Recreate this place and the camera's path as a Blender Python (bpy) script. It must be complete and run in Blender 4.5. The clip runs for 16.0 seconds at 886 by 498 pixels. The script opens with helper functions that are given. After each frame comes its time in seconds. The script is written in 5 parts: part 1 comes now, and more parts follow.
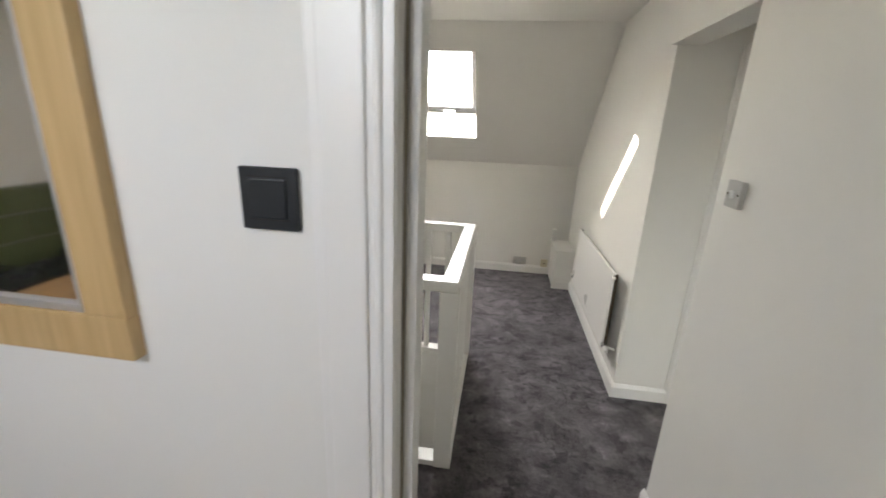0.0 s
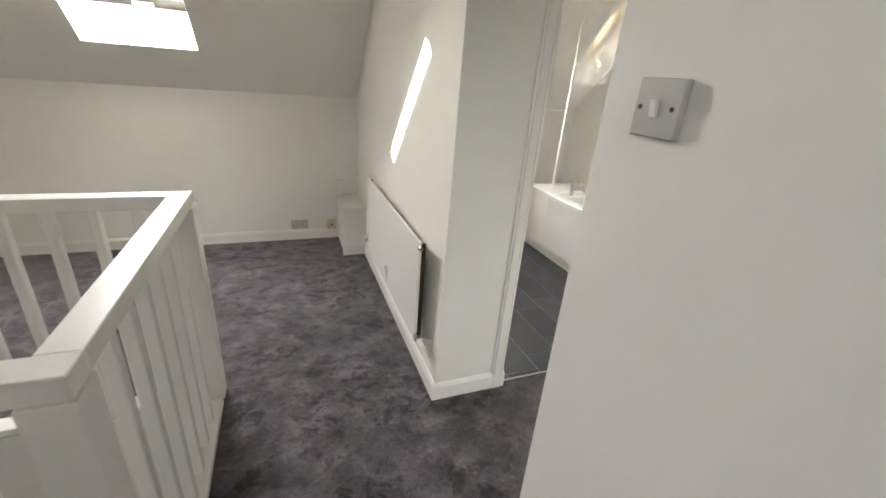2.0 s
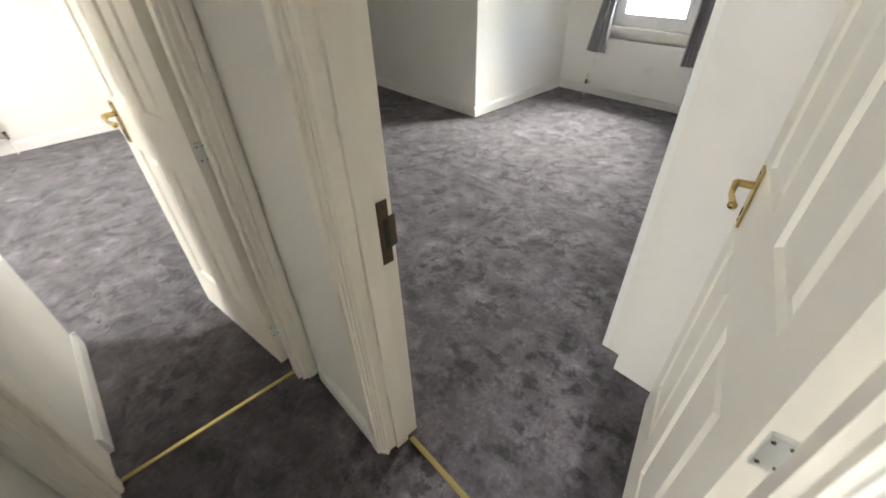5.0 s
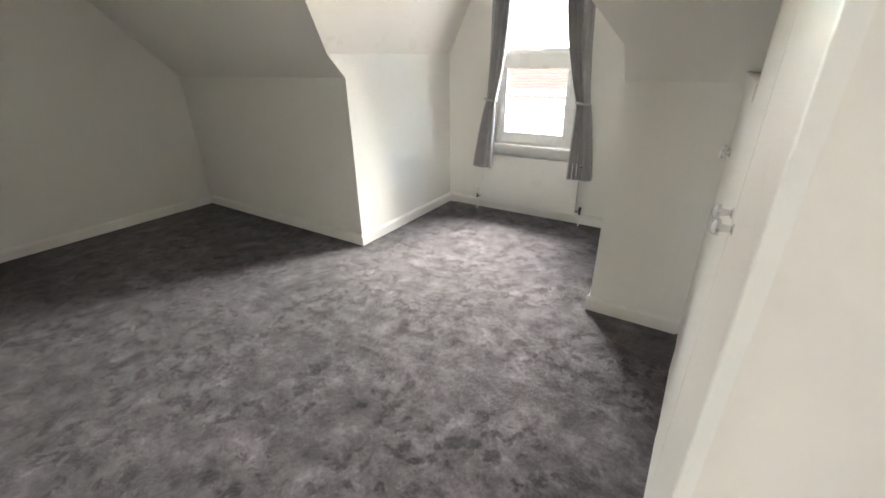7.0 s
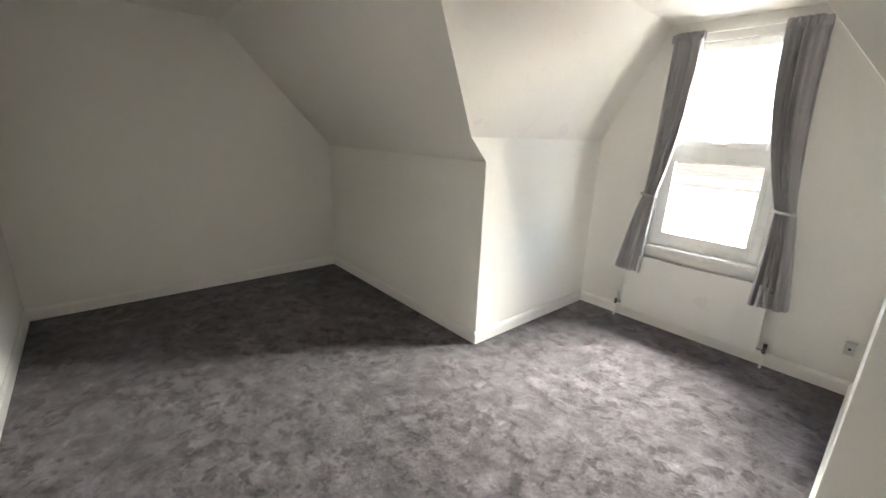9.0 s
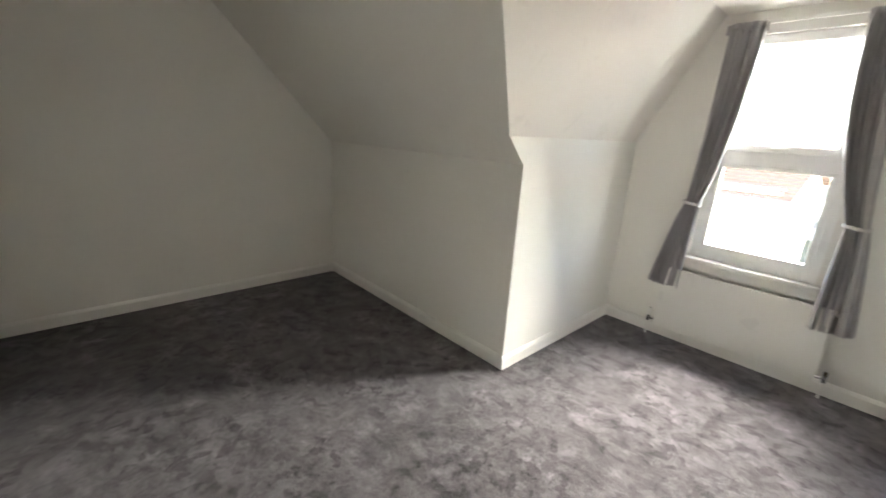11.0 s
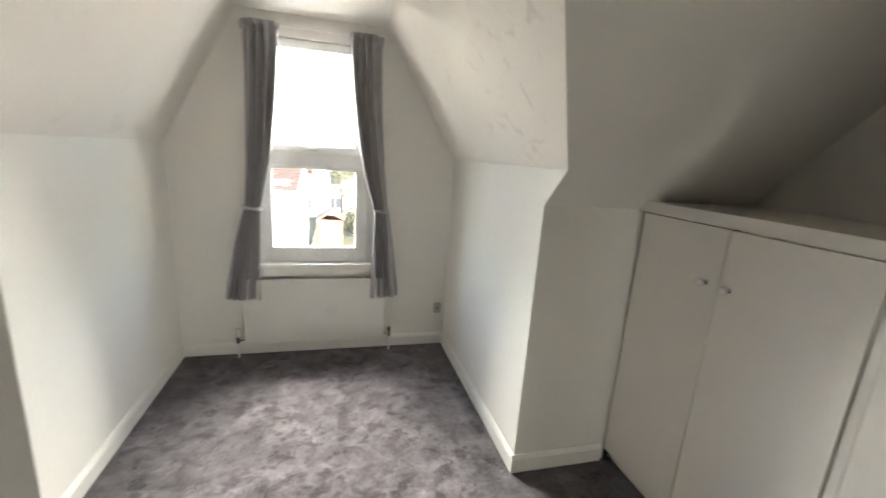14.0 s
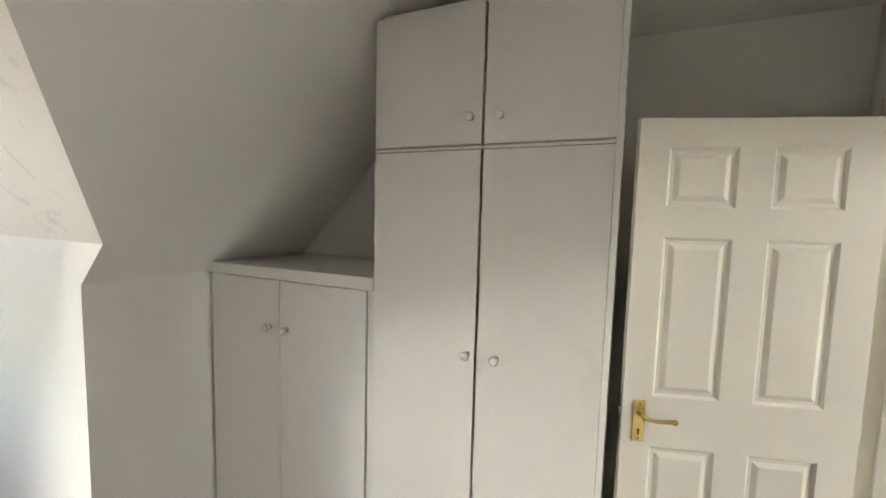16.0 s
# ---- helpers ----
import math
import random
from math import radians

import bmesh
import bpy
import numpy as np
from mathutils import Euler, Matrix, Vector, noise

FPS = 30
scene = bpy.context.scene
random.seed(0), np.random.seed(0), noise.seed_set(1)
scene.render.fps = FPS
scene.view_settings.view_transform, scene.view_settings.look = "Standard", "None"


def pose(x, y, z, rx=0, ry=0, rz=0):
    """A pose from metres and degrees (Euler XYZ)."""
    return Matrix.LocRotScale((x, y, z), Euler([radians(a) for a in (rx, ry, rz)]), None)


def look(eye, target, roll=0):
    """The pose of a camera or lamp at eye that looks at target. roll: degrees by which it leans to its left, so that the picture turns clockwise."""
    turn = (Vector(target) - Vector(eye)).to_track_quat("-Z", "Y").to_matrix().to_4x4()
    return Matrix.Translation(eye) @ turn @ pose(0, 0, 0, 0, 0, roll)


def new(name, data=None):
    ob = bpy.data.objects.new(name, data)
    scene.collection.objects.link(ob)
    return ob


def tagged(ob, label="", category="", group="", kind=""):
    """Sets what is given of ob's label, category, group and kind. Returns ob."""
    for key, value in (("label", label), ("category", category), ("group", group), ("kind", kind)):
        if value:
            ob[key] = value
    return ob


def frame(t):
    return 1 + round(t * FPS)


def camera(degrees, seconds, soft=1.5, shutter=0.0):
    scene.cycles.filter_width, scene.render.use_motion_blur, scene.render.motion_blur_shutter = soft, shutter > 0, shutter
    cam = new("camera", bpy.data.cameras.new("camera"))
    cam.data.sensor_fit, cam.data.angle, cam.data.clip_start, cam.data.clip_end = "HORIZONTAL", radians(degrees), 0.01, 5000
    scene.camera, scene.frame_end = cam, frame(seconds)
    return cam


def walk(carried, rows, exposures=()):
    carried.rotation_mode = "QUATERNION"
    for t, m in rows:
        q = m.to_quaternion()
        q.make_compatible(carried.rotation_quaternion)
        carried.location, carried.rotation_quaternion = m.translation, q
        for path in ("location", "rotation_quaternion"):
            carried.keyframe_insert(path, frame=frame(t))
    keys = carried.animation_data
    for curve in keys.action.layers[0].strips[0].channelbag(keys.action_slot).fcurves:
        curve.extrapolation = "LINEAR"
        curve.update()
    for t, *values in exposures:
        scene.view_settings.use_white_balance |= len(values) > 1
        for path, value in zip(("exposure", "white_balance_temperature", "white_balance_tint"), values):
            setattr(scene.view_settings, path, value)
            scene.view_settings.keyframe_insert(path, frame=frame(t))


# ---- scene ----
cam = camera(95.1, 16.0, shutter=0.22)
EXPOSURES = [(0.0, 3.40, 7100, 12), (2.5, 3.50, 7100, 12), (4.0, 3.78, 6900, 12), (4.5, 4.08, 6900, 12), (5.0, 4.15, 6900, 12), (7.5, 4.35, 7100, 12), (8.5, 4.38, 7100, 12), (11.0, 4.27, 7200, 12), (12.0, 3.98, 7200, 12), (13.5, 3.95, 7200, 12), (14.5, 4.02, 7200, 12), (15.0, 4.22, 7200, 12), (15.5, 4.28, 7200, 12), (16.0, 4.38, 7200, 12)]
PATH = [
    (0, (2.034, 1.237, 1.62), (1.776, 3.133, 1.038), 2.4),
    (0.5, (2.124, 1.426, 1.598), (2.244, 3.324, 0.982), 2.3),
    (1, (2.171, 1.658, 1.548), (2.493, 3.513, 0.873), 3.1),
    (1.5, (2.217, 1.909, 1.485), (2.735, 3.682, 0.719), 4.1),
    (2, (2.241, 2.157, 1.465), (2.936, 3.865, 0.689), 4.6),
    (2.5, (2.35, 2.446, 1.416), (3.212, 4.029, 0.549), 2.4),
    (3, (2.431, 2.695, 1.406), (3.632, 3.965, 0.433), 0.6),
    (3.5, (2.57, 2.888, 1.422), (4.103, 3.554, 0.323), -1.2),
    (4, (2.79, 3.03, 1.403), (4.416, 3.241, 0.256), -5.2),
    (4.5, (3.005, 3.056, 1.391), (4.583, 2.674, 0.223), -4.6),
    (5, (3.199, 2.994, 1.433), (4.383, 1.932, 0.22), -1.6),
    (7.5, (3.779, 2.194, 1.476), (4.772, 0.624, 0.735), 0.1),
    (8, (3.954, 2.077, 1.527), (4.992, 0.493, 0.885), 2.3),
    (8.5, (4.073, 1.997, 1.526), (5.29, 0.525, 0.931), 2.6),
    (8.7, (4.066, 2.019, 1.535), (5.462, 0.698, 0.979), 1.9),
    (10.8, (4.498, 2.012, 1.524), (6.035, 0.858, 0.97), 2.6),
    (11, (4.544, 1.959, 1.531), (5.944, 0.649, 0.96), 3.3),
    (11.5, (4.711, 1.774, 1.513), (5.739, 0.146, 0.974), 3.7),
    (12, (4.801, 1.673, 1.535), (5.573, -0.109, 1.056), 2.3),
    (12.5, (4.868, 1.672, 1.545), (5.408, -0.201, 1.096), 2.0),
    (13, (4.939, 1.693, 1.558), (5.274, -0.224, 1.097), 1.8),
    (13.5, (4.982, 1.69, 1.543), (5.049, -0.251, 1.069), 3.0),
    (14, (4.931, 1.585, 1.534), (4.419, -0.295, 1.085), 3.8),
    (14.5, (4.871, 1.598, 1.546), (3.634, 0.096, 1.083), 4.0),
    (15, (4.863, 1.723, 1.536), (3.199, 0.749, 1.004), 3.9),
    (15.5, (4.872, 1.803, 1.547), (3.081, 0.983, 1.201), 2.5),
    (16, (4.877, 1.811, 1.645), (3.052, 1.012, 1.476), 1.5),
]
walk(cam, [(t, look(eye, target, roll)) for t, eye, target, roll in PATH], EXPOSURES)

# ---- world, sun, exposure ----
SUN = Vector((-1.105, 0.87, 0.585)).normalized()      # towards the sun
world = bpy.data.worlds.new("sky")
scene.world = world
world.use_nodes = True
wn = world.node_tree.nodes
sky = wn.new("ShaderNodeTexSky")
sky.sky_type, sky.sun_disc = "NISHITA", False
sky.sun_elevation = math.asin(SUN.z)
sky.sun_rotation = math.atan2(SUN.x, SUN.y)
wn["Background"].inputs["Strength"].default_value = 0.15
world.node_tree.links.new(sky.outputs[0], wn["Background"].inputs["Color"])
sun = new("sun", bpy.data.lights.new("sun", "SUN"))
sun.data.energy, sun.data.angle, sun.data.color = 2.5, radians(0.5), (1.0, 0.95, 0.86)
sun.matrix_world = look(SUN * 60, (0, 0, 0))


def sky_lamp(at, to, wide, high, watts, colour=(0.93, 0.97, 1.0)):
    """Stands in for the sky's light in one opening."""
    lamp = new("sky_light", bpy.data.lights.new("sky_light", "AREA"))
    lamp.data.shape, lamp.data.size, lamp.data.size_y = "RECTANGLE", wide, high
    lamp.data.energy, lamp.data.color = watts, colour
    lamp.matrix_world = look(at, to)
    return lamp


# the sky's light in each opening: rooflights facing north, the kitchen's facing south, and the sky above the bay window
V2 = math.sqrt(0.5)
for x, wide, watts in ((1.42, 0.56, 7.6), (3.95, 0.42, 5.6), (6.37, 0.56, 14.0)):
    sky_lamp((x, 5.25 + 0.45 * V2, 1.86 + 0.45 * V2), (x, 5.25 - V2, 1.86 - V2), wide, 0.92, watts)
sky_lamp((1.35, 0.52 - 0.30, 1.88 + 0.28), (1.35, 0.52 + 0.72, 1.88 - 0.69), 0.70, 0.70, 1.65, (0.86, 0.90, 1.0))
sky_lamp((5.08, -3.75, 3.28), (5.08, 0.0, 1.40), 2.95, 2.5, 222.0, (0.95, 0.985, 0.955))


# ---- materials ----
def material(name, colour, rough=0.6, metal=0.0, vary=0.06, size=6.0, grain=120.0, bump=0.15, depth=0.002, spec=0.5, stain=0.0, stain_colour=(0.3, 0.27, 0.23), stain_from=None):
    """Paint, metal, plastic: a base colour that drifts at two scales, with fine relief."""
    m = bpy.data.materials.new(name)
    m.use_nodes = True
    n, l = m.node_tree.nodes, m.node_tree.links
    b = n["Principled BSDF"]
    b.inputs["Metallic"].default_value = metal
    b.inputs["Specular IOR Level"].default_value = spec
    co = n.new("ShaderNodeTexCoord")
    big = n.new("ShaderNodeTexNoise")
    big.inputs["Scale"].default_value, big.inputs["Detail"].default_value = size, 5
    l.new(co.outputs["Object"], big.inputs["Vector"])
    fine = n.new("ShaderNodeTexNoise")
    fine.inputs["Scale"].default_value, fine.inputs["Detail"].default_value = grain, 3
    l.new(co.outputs["Object"], fine.inputs["Vector"])
    mix = n.new("ShaderNodeMix")
    mix.data_type = "RGBA"
    mix.inputs["A"].default_value = (*[c * (1 - vary) for c in colour], 1)
    mix.inputs["B"].default_value = (*[min(1, c * (1 + vary)) for c in colour], 1)
    l.new(big.outputs["Fac"], mix.inputs["Factor"])
    out = mix.outputs["Result"]
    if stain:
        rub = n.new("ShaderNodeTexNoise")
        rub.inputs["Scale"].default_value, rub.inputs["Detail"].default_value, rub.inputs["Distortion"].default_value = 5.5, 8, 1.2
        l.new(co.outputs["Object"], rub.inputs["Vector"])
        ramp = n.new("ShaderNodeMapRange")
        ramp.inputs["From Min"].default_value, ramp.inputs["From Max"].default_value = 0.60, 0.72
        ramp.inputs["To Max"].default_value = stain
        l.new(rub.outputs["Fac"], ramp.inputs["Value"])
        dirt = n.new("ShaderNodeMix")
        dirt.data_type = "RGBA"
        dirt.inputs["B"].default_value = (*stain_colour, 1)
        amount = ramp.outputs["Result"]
        if stain_from:
            # rubbed marks thicken towards the room
            rub.inputs["Scale"].default_value, rub.inputs["Distortion"].default_value = 11.0, 0.9
            ramp.inputs["From Min"].default_value, ramp.inputs["From Max"].default_value = 0.585, 0.68
            xyz, band, both = n.new("ShaderNodeSeparateXYZ"), n.new("ShaderNodeMapRange"), n.new("ShaderNodeMath")
            l.new(co.outputs["Object"], xyz.inputs[0])
            l.new(xyz.outputs["Y"], band.inputs["Value"])
            band.inputs["From Min"].default_value, band.inputs["From Max"].default_value = stain_from
            both.operation = "MULTIPLY"
            l.new(amount, both.inputs[0])
            l.new(band.outputs["Result"], both.inputs[1])
            amount = both.outputs[0]
        l.new(amount, dirt.inputs["Factor"])
        l.new(out, dirt.inputs["A"])
        out = dirt.outputs["Result"]
    l.new(out, b.inputs["Base Color"])
    r = n.new("ShaderNodeMapRange")
    r.inputs["To Min"].default_value, r.inputs["To Max"].default_value = max(0.02, rough - 0.08), min(1, rough + 0.08)
    l.new(big.outputs["Fac"], r.inputs["Value"])
    l.new(r.outputs["Result"], b.inputs["Roughness"])
    if bump:
        bp = n.new("ShaderNodeBump")
        bp.inputs["Strength"].default_value, bp.inputs["Distance"].default_value = bump, depth
        l.new(fine.outputs["Fac"], bp.inputs["Height"])
        l.new(bp.outputs["Normal"], b.inputs["Normal"])
    return m


def carpet_material():
    """Short crushed pile: dark brown-grey, brushed into lighter and darker patches."""
    m = bpy.data.materials.new("carpet")
    m.use_nodes = True
    n, l = m.node_tree.nodes, m.node_tree.links
    b = n["Principled BSDF"]
    b.inputs["Roughness"].default_value = 0.95
    b.inputs["Specular IOR Level"].default_value = 0.1
    b.inputs["Sheen Weight"].default_value = 0.25
    b.inputs["Sheen Roughness"].default_value = 0.5
    co = n.new("ShaderNodeTexCoord")

    def noise_at(scale, detail, twist, rough=0.55):
        t = n.new("ShaderNodeTexNoise")
        t.inputs["Scale"].default_value, t.inputs["Detail"].default_value = scale, detail
        t.inputs["Distortion"].default_value, t.inputs["Roughness"].default_value = twist, rough
        l.new(co.outputs["Object"], t.inputs["Vector"])
        return t.outputs["Fac"]

    def weigh(a, wa, c):
        k = n.new("ShaderNodeMath")
        k.operation = "MULTIPLY_ADD"
        k.inputs[1].default_value = wa
        l.new(a, k.inputs[0])
        if c is None:
            k.inputs[2].default_value = 0.0
        else:
            l.new(c, k.inputs[2])
        return k.outputs[0]
    patch, lick, tuft, pile = noise_at(1.3, 3, 0.4), noise_at(7.0, 6, 0.15, 0.62), noise_at(42, 4, 0.1, 0.6), noise_at(420, 2, 0)

    def gain(a, k):
        g = n.new("ShaderNodeMath")
        g.operation, g.use_clamp = "MULTIPLY_ADD", True
        g.inputs[1].default_value, g.inputs[2].default_value = k, 0.5 - 0.5 * k
        l.new(a, g.inputs[0])
        return g.outputs[0]
    lick, tuft = gain(lick, 1.7), gain(tuft, 1.8)
    total = weigh(patch, 0.25, weigh(lick, 0.5, weigh(tuft, 0.17, weigh(pile, 0.10, None))))
    ramp = n.new("ShaderNodeValToRGB")
    e = ramp.color_ramp.elements
    e[0].position, e[0].color = 0.30, (0.036, 0.031, 0.032, 1)
    e[1].position, e[1].color = 0.76, (0.225, 0.205, 0.218, 1)
    for at, grey in ((0.42, 0.064), (0.52, 0.096), (0.62, 0.136)):
        e.new(at).color = (grey * 1.05, grey * 0.93, grey * 1.0, 1)
    l.new(total, ramp.inputs["Fac"])

    def step(a, lo, hi, top):
        r = n.new("ShaderNodeMapRange")
        r.interpolation_type = "SMOOTHSTEP"
        r.inputs["From Min"].default_value, r.inputs["From Max"].default_value, r.inputs["To Max"].default_value = lo, hi, top
        l.new(a, r.inputs["Value"])
        return r.outputs["Result"]

    def tint(colour, factor, to):
        x = n.new("ShaderNodeMix")
        x.data_type, x.blend_type = "RGBA", "MULTIPLY"
        x.inputs["B"].default_value = (*to, 1)
        l.new(factor, x.inputs["Factor"])
        l.new(colour, x.inputs["A"])
        return x.outputs["Result"]
    # pile pressed flat: small dark dabs, and paler brushed ones
    where = n.new("ShaderNodeMath")
    where.operation = "MULTIPLY"
    l.new(step(noise_at(12.0, 5, 0.25, 0.62), 0.505, 0.59, 0.95), where.inputs[0])
    l.new(step(noise_at(2.6, 3, 0.3), 0.40, 0.54, 1.0), where.inputs[1])
    dabs = tint(ramp.outputs["Color"], where.outputs[0], (0.40, 0.38, 0.39))
    dabs = tint(dabs, step(noise_at(4.2, 6, 0.2, 0.66), 0.50, 0.62, 0.85), (1.42, 1.40, 1.44))
    # light caught by crushed tufts, put into the colour as paler and darker flecks
    dabs = tint(dabs, step(noise_at(68, 3, 0.3, 0.7), 0.54, 0.66, 0.8), (1.45, 1.43, 1.46))
    dabs = tint(dabs, step(noise_at(57, 3, 0.3, 0.7), 0.56, 0.68, 0.8), (0.55, 0.54, 0.55))
    l.new(dabs, b.inputs["Base Color"])
    h = weigh(lick, 0.5, weigh(tuft, 0.35, weigh(pile, 0.4, None)))
    bp = n.new("ShaderNodeBump")
    bp.inputs["Strength"].default_value, bp.inputs["Distance"].default_value = 0.8, 0.012
    l.new(h, bp.inputs["Height"])
    l.new(bp.outputs["Normal"], b.inputs["Normal"])
    return m


def slate_material():
    m = material("slate_tile", (0.030, 0.030, 0.034), 0.5, vary=0.3, size=9, grain=60, bump=0.5, depth=0.003, spec=0.3)
    n, l = m.node_tree.nodes, m.node_tree.links
    info = n.new("ShaderNodeObjectInfo")
    hsv = n.new("ShaderNodeHueSaturation")
    r = n.new("ShaderNodeMapRange")
    r.inputs["To Min"].default_value, r.inputs["To Max"].default_value = 0.75, 1.3
    l.new(info.outputs["Random"], r.inputs["Value"])
    l.new(r.outputs["Result"], hsv.inputs["Value"])
    b = n["Principled BSDF"]
    l.new(b.inputs["Base Color"].links[0].from_socket, hsv.inputs["Color"])
    l.new(hsv.outputs["Color"], b.inputs["Base Color"])
    return m


def glass_material(name, tint=(1, 1, 1)):
    """A thin clear pane: lets light straight through and mirrors more at a slant."""
    m = bpy.data.materials.new(name)
    m.use_nodes = True
    n, l = m.node_tree.nodes, m.node_tree.links
    n.remove(n["Principled BSDF"])
    see, shine, mix, f = n.new("ShaderNodeBsdfTransparent"), n.new("ShaderNodeBsdfGlossy"), n.new("ShaderNodeMixShader"), n.new("ShaderNodeLayerWeight")
    power, scale = n.new("ShaderNodeMath"), n.new("ShaderNodeMath")
    power.operation, scale.operation = "POWER", "MULTIPLY_ADD"
    power.inputs[1].default_value, scale.inputs[1].default_value, scale.inputs[2].default_value = 5.0, 0.6, 0.025
    see.inputs["Color"].default_value = (*tint, 1)
    shine.inputs["Roughness"].default_value = 0.02
    l.new(f.outputs["Facing"], power.inputs[0])
    l.new(power.outputs[0], scale.inputs[0])
    l.new(scale.outputs[0], mix.inputs[0])
    l.new(see.outputs[0], mix.inputs[1])
    l.new(shine.outputs[0], mix.inputs[2])
    l.new(mix.outputs[0], n["Material Output"].inputs["Surface"])
    return m


def cloth_material():
    m = material("curtain_cloth", (0.43, 0.415, 0.425), 0.9, vary=0.12, size=4, grain=700, bump=0.35, depth=0.001, spec=0.15)
    m.node_tree.nodes["Principled BSDF"].inputs["Sheen Weight"].default_value = 0.2
    return m


def wood_material(name, dark, light, rough=0.5, along="Z"):
    m = bpy.data.materials.new(name)
    m.use_nodes = True
    n, l = m.node_tree.nodes, m.node_tree.links
    b = n["Principled BSDF"]
    b.inputs["Roughness"].default_value = rough
    co, mp, t, ramp = n.new("ShaderNodeTexCoord"), n.new("ShaderNodeMapping"), n.new("ShaderNodeTexNoise"), n.new("ShaderNodeValToRGB")
    mp.inputs["Scale"].default_value = [3 if a == along else 45 for a in "XYZ"]
    t.inputs["Scale"].default_value, t.inputs["Detail"].default_value, t.inputs["Distortion"].default_value = 1.0, 5, 0.6
    l.new(co.outputs["Object"], mp.inputs["Vector"])
    l.new(mp.outputs["Vector"], t.inputs["Vector"])
    l.new(t.outputs["Fac"], ramp.inputs["Fac"])
    e = ramp.color_ramp.elements
    e[0].position, e[0].color = 0.3, (*dark, 1)
    e[1].position, e[1].color = 0.7, (*light, 1)
    l.new(ramp.outputs["Color"], b.inputs["Base Color"])
    bp = n.new("ShaderNodeBump")
    bp.inputs["Strength"].default_value, bp.inputs["Distance"].default_value = 0.15, 0.001
    l.new(t.outputs["Fac"], bp.inputs["Height"])
    l.new(bp.outputs["Normal"], b.inputs["Normal"])
    return m


WALL = material("wall_paint", (0.812, 0.796, 0.752), 0.75, vary=0.025, size=1.6, grain=260, bump=0.12, depth=0.0015, spec=0.3)
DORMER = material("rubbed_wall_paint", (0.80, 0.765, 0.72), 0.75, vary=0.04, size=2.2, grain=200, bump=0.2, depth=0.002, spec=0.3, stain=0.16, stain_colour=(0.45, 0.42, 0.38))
RUBBED = material("much_rubbed_wall_paint", (0.80, 0.765, 0.72), 0.75, vary=0.04, size=2.2, grain=200, bump=0.2, depth=0.002, spec=0.3, stain=0.26, stain_colour=(0.38, 0.36, 0.34), stain_from=(-1.0, -0.1))
CEIL = material("ceiling_paint", (0.800, 0.782, 0.738), 0.85, vary=0.02, size=1.4, grain=220, bump=0.12, depth=0.0015, spec=0.2)
GLOSS = material("gloss_white_paint", (0.82, 0.805, 0.77), 0.33, vary=0.02, size=5, grain=40, bump=0.06, depth=0.001)
CREAM = material("cream_gloss_paint", (0.84, 0.80, 0.705), 0.33, vary=0.025, size=5, grain=40, bump=0.06, depth=0.001)
BOARD = material("wardrobe_paint", (0.78, 0.745, 0.70), 0.42, vary=0.02, size=3, grain=55, bump=0.08, depth=0.0012, stain=0.05)
RADW = material("radiator_enamel", (0.80, 0.785, 0.75), 0.3, vary=0.015, size=4, grain=30, bump=0.03)
PLAST = material("white_plastic", (0.80, 0.79, 0.76), 0.3, vary=0.02, bump=0)
CREAMPL = material("cream_plastic", (0.62, 0.55, 0.40), 0.4, vary=0.04, bump=0)
GREYPL = material("grey_plastic", (0.50, 0.49, 0.46), 0.4, vary=0.04, bump=0)
BLACKPL = material("black_plastic", (0.018, 0.021, 0.024), 0.35, vary=0.1, bump=0.02)
DARK = material("dark_gap", (0.03, 0.028, 0.025), 0.8, vary=0.2)
BROWN = material("dull_brown", (0.30, 0.265, 0.21), 0.8, vary=0.1, bump=0.1)
CHROME = material("chrome", (0.75, 0.75, 0.76), 0.12, 1.0, vary=0.03, bump=0)
STEEL = material("plated_steel", (0.50, 0.52, 0.50), 0.32, 1.0, vary=0.08, bump=0.05)
HINGE = material("bright_zinc_plate", (0.78, 0.80, 0.79), 0.38, 0.8, vary=0.06, bump=0.03)
BRASS = material("polished_brass", (0.55, 0.40, 0.15), 0.27, 1.0, vary=0.08, bump=0.03)
STRIP = material("dull_brass_strip", (0.56, 0.45, 0.19), 0.34, 0.9, vary=0.15, grain=60, bump=0.2)
# tarnished fittings; also colours the shade strips behind the radiator ends
OLDBRASS_SHADE = material("tarnished_brass_or_shade", (0.10, 0.078, 0.055), 0.42, 1.0, vary=0.2, bump=0.1)
UPVC = material("white_upvc", (0.90, 0.90, 0.885), 0.28, vary=0.01, bump=0)
SASHGREY = material("grey_aluminium", (0.045, 0.043, 0.042), 0.45, 0.0, vary=0.05, bump=0)
ENAMEL = material("bath_acrylic", (0.85, 0.85, 0.84), 0.16, vary=0.01, bump=0)
GROUT = material("grout", (0.33, 0.32, 0.30), 0.9, vary=0.1)
GREENT = material("green_tile", (0.10, 0.12, 0.055), 0.25, vary=0.12, bump=0.05)
MIRROR = material("mirror_silver", (0.9, 0.9, 0.9), 0.02, 1.0, vary=0, bump=0)
SILVER = material("silver_edge", (0.72, 0.72, 0.74), 0.38, 0.8, vary=0.03, bump=0)
CARPET = carpet_material()
SLATE = slate_material()
PANE = glass_material("window_glass")
SCREEN = glass_material("shower_glass", (0.985, 0.99, 0.988))
CLOTH = cloth_material()
TIE = material("curtain_tie_cord", (0.55, 0.53, 0.52), 0.8, vary=0.1, grain=400, bump=0.3)
BEECH = wood_material("beech_frame", (0.48, 0.32, 0.14), (0.62, 0.43, 0.21))
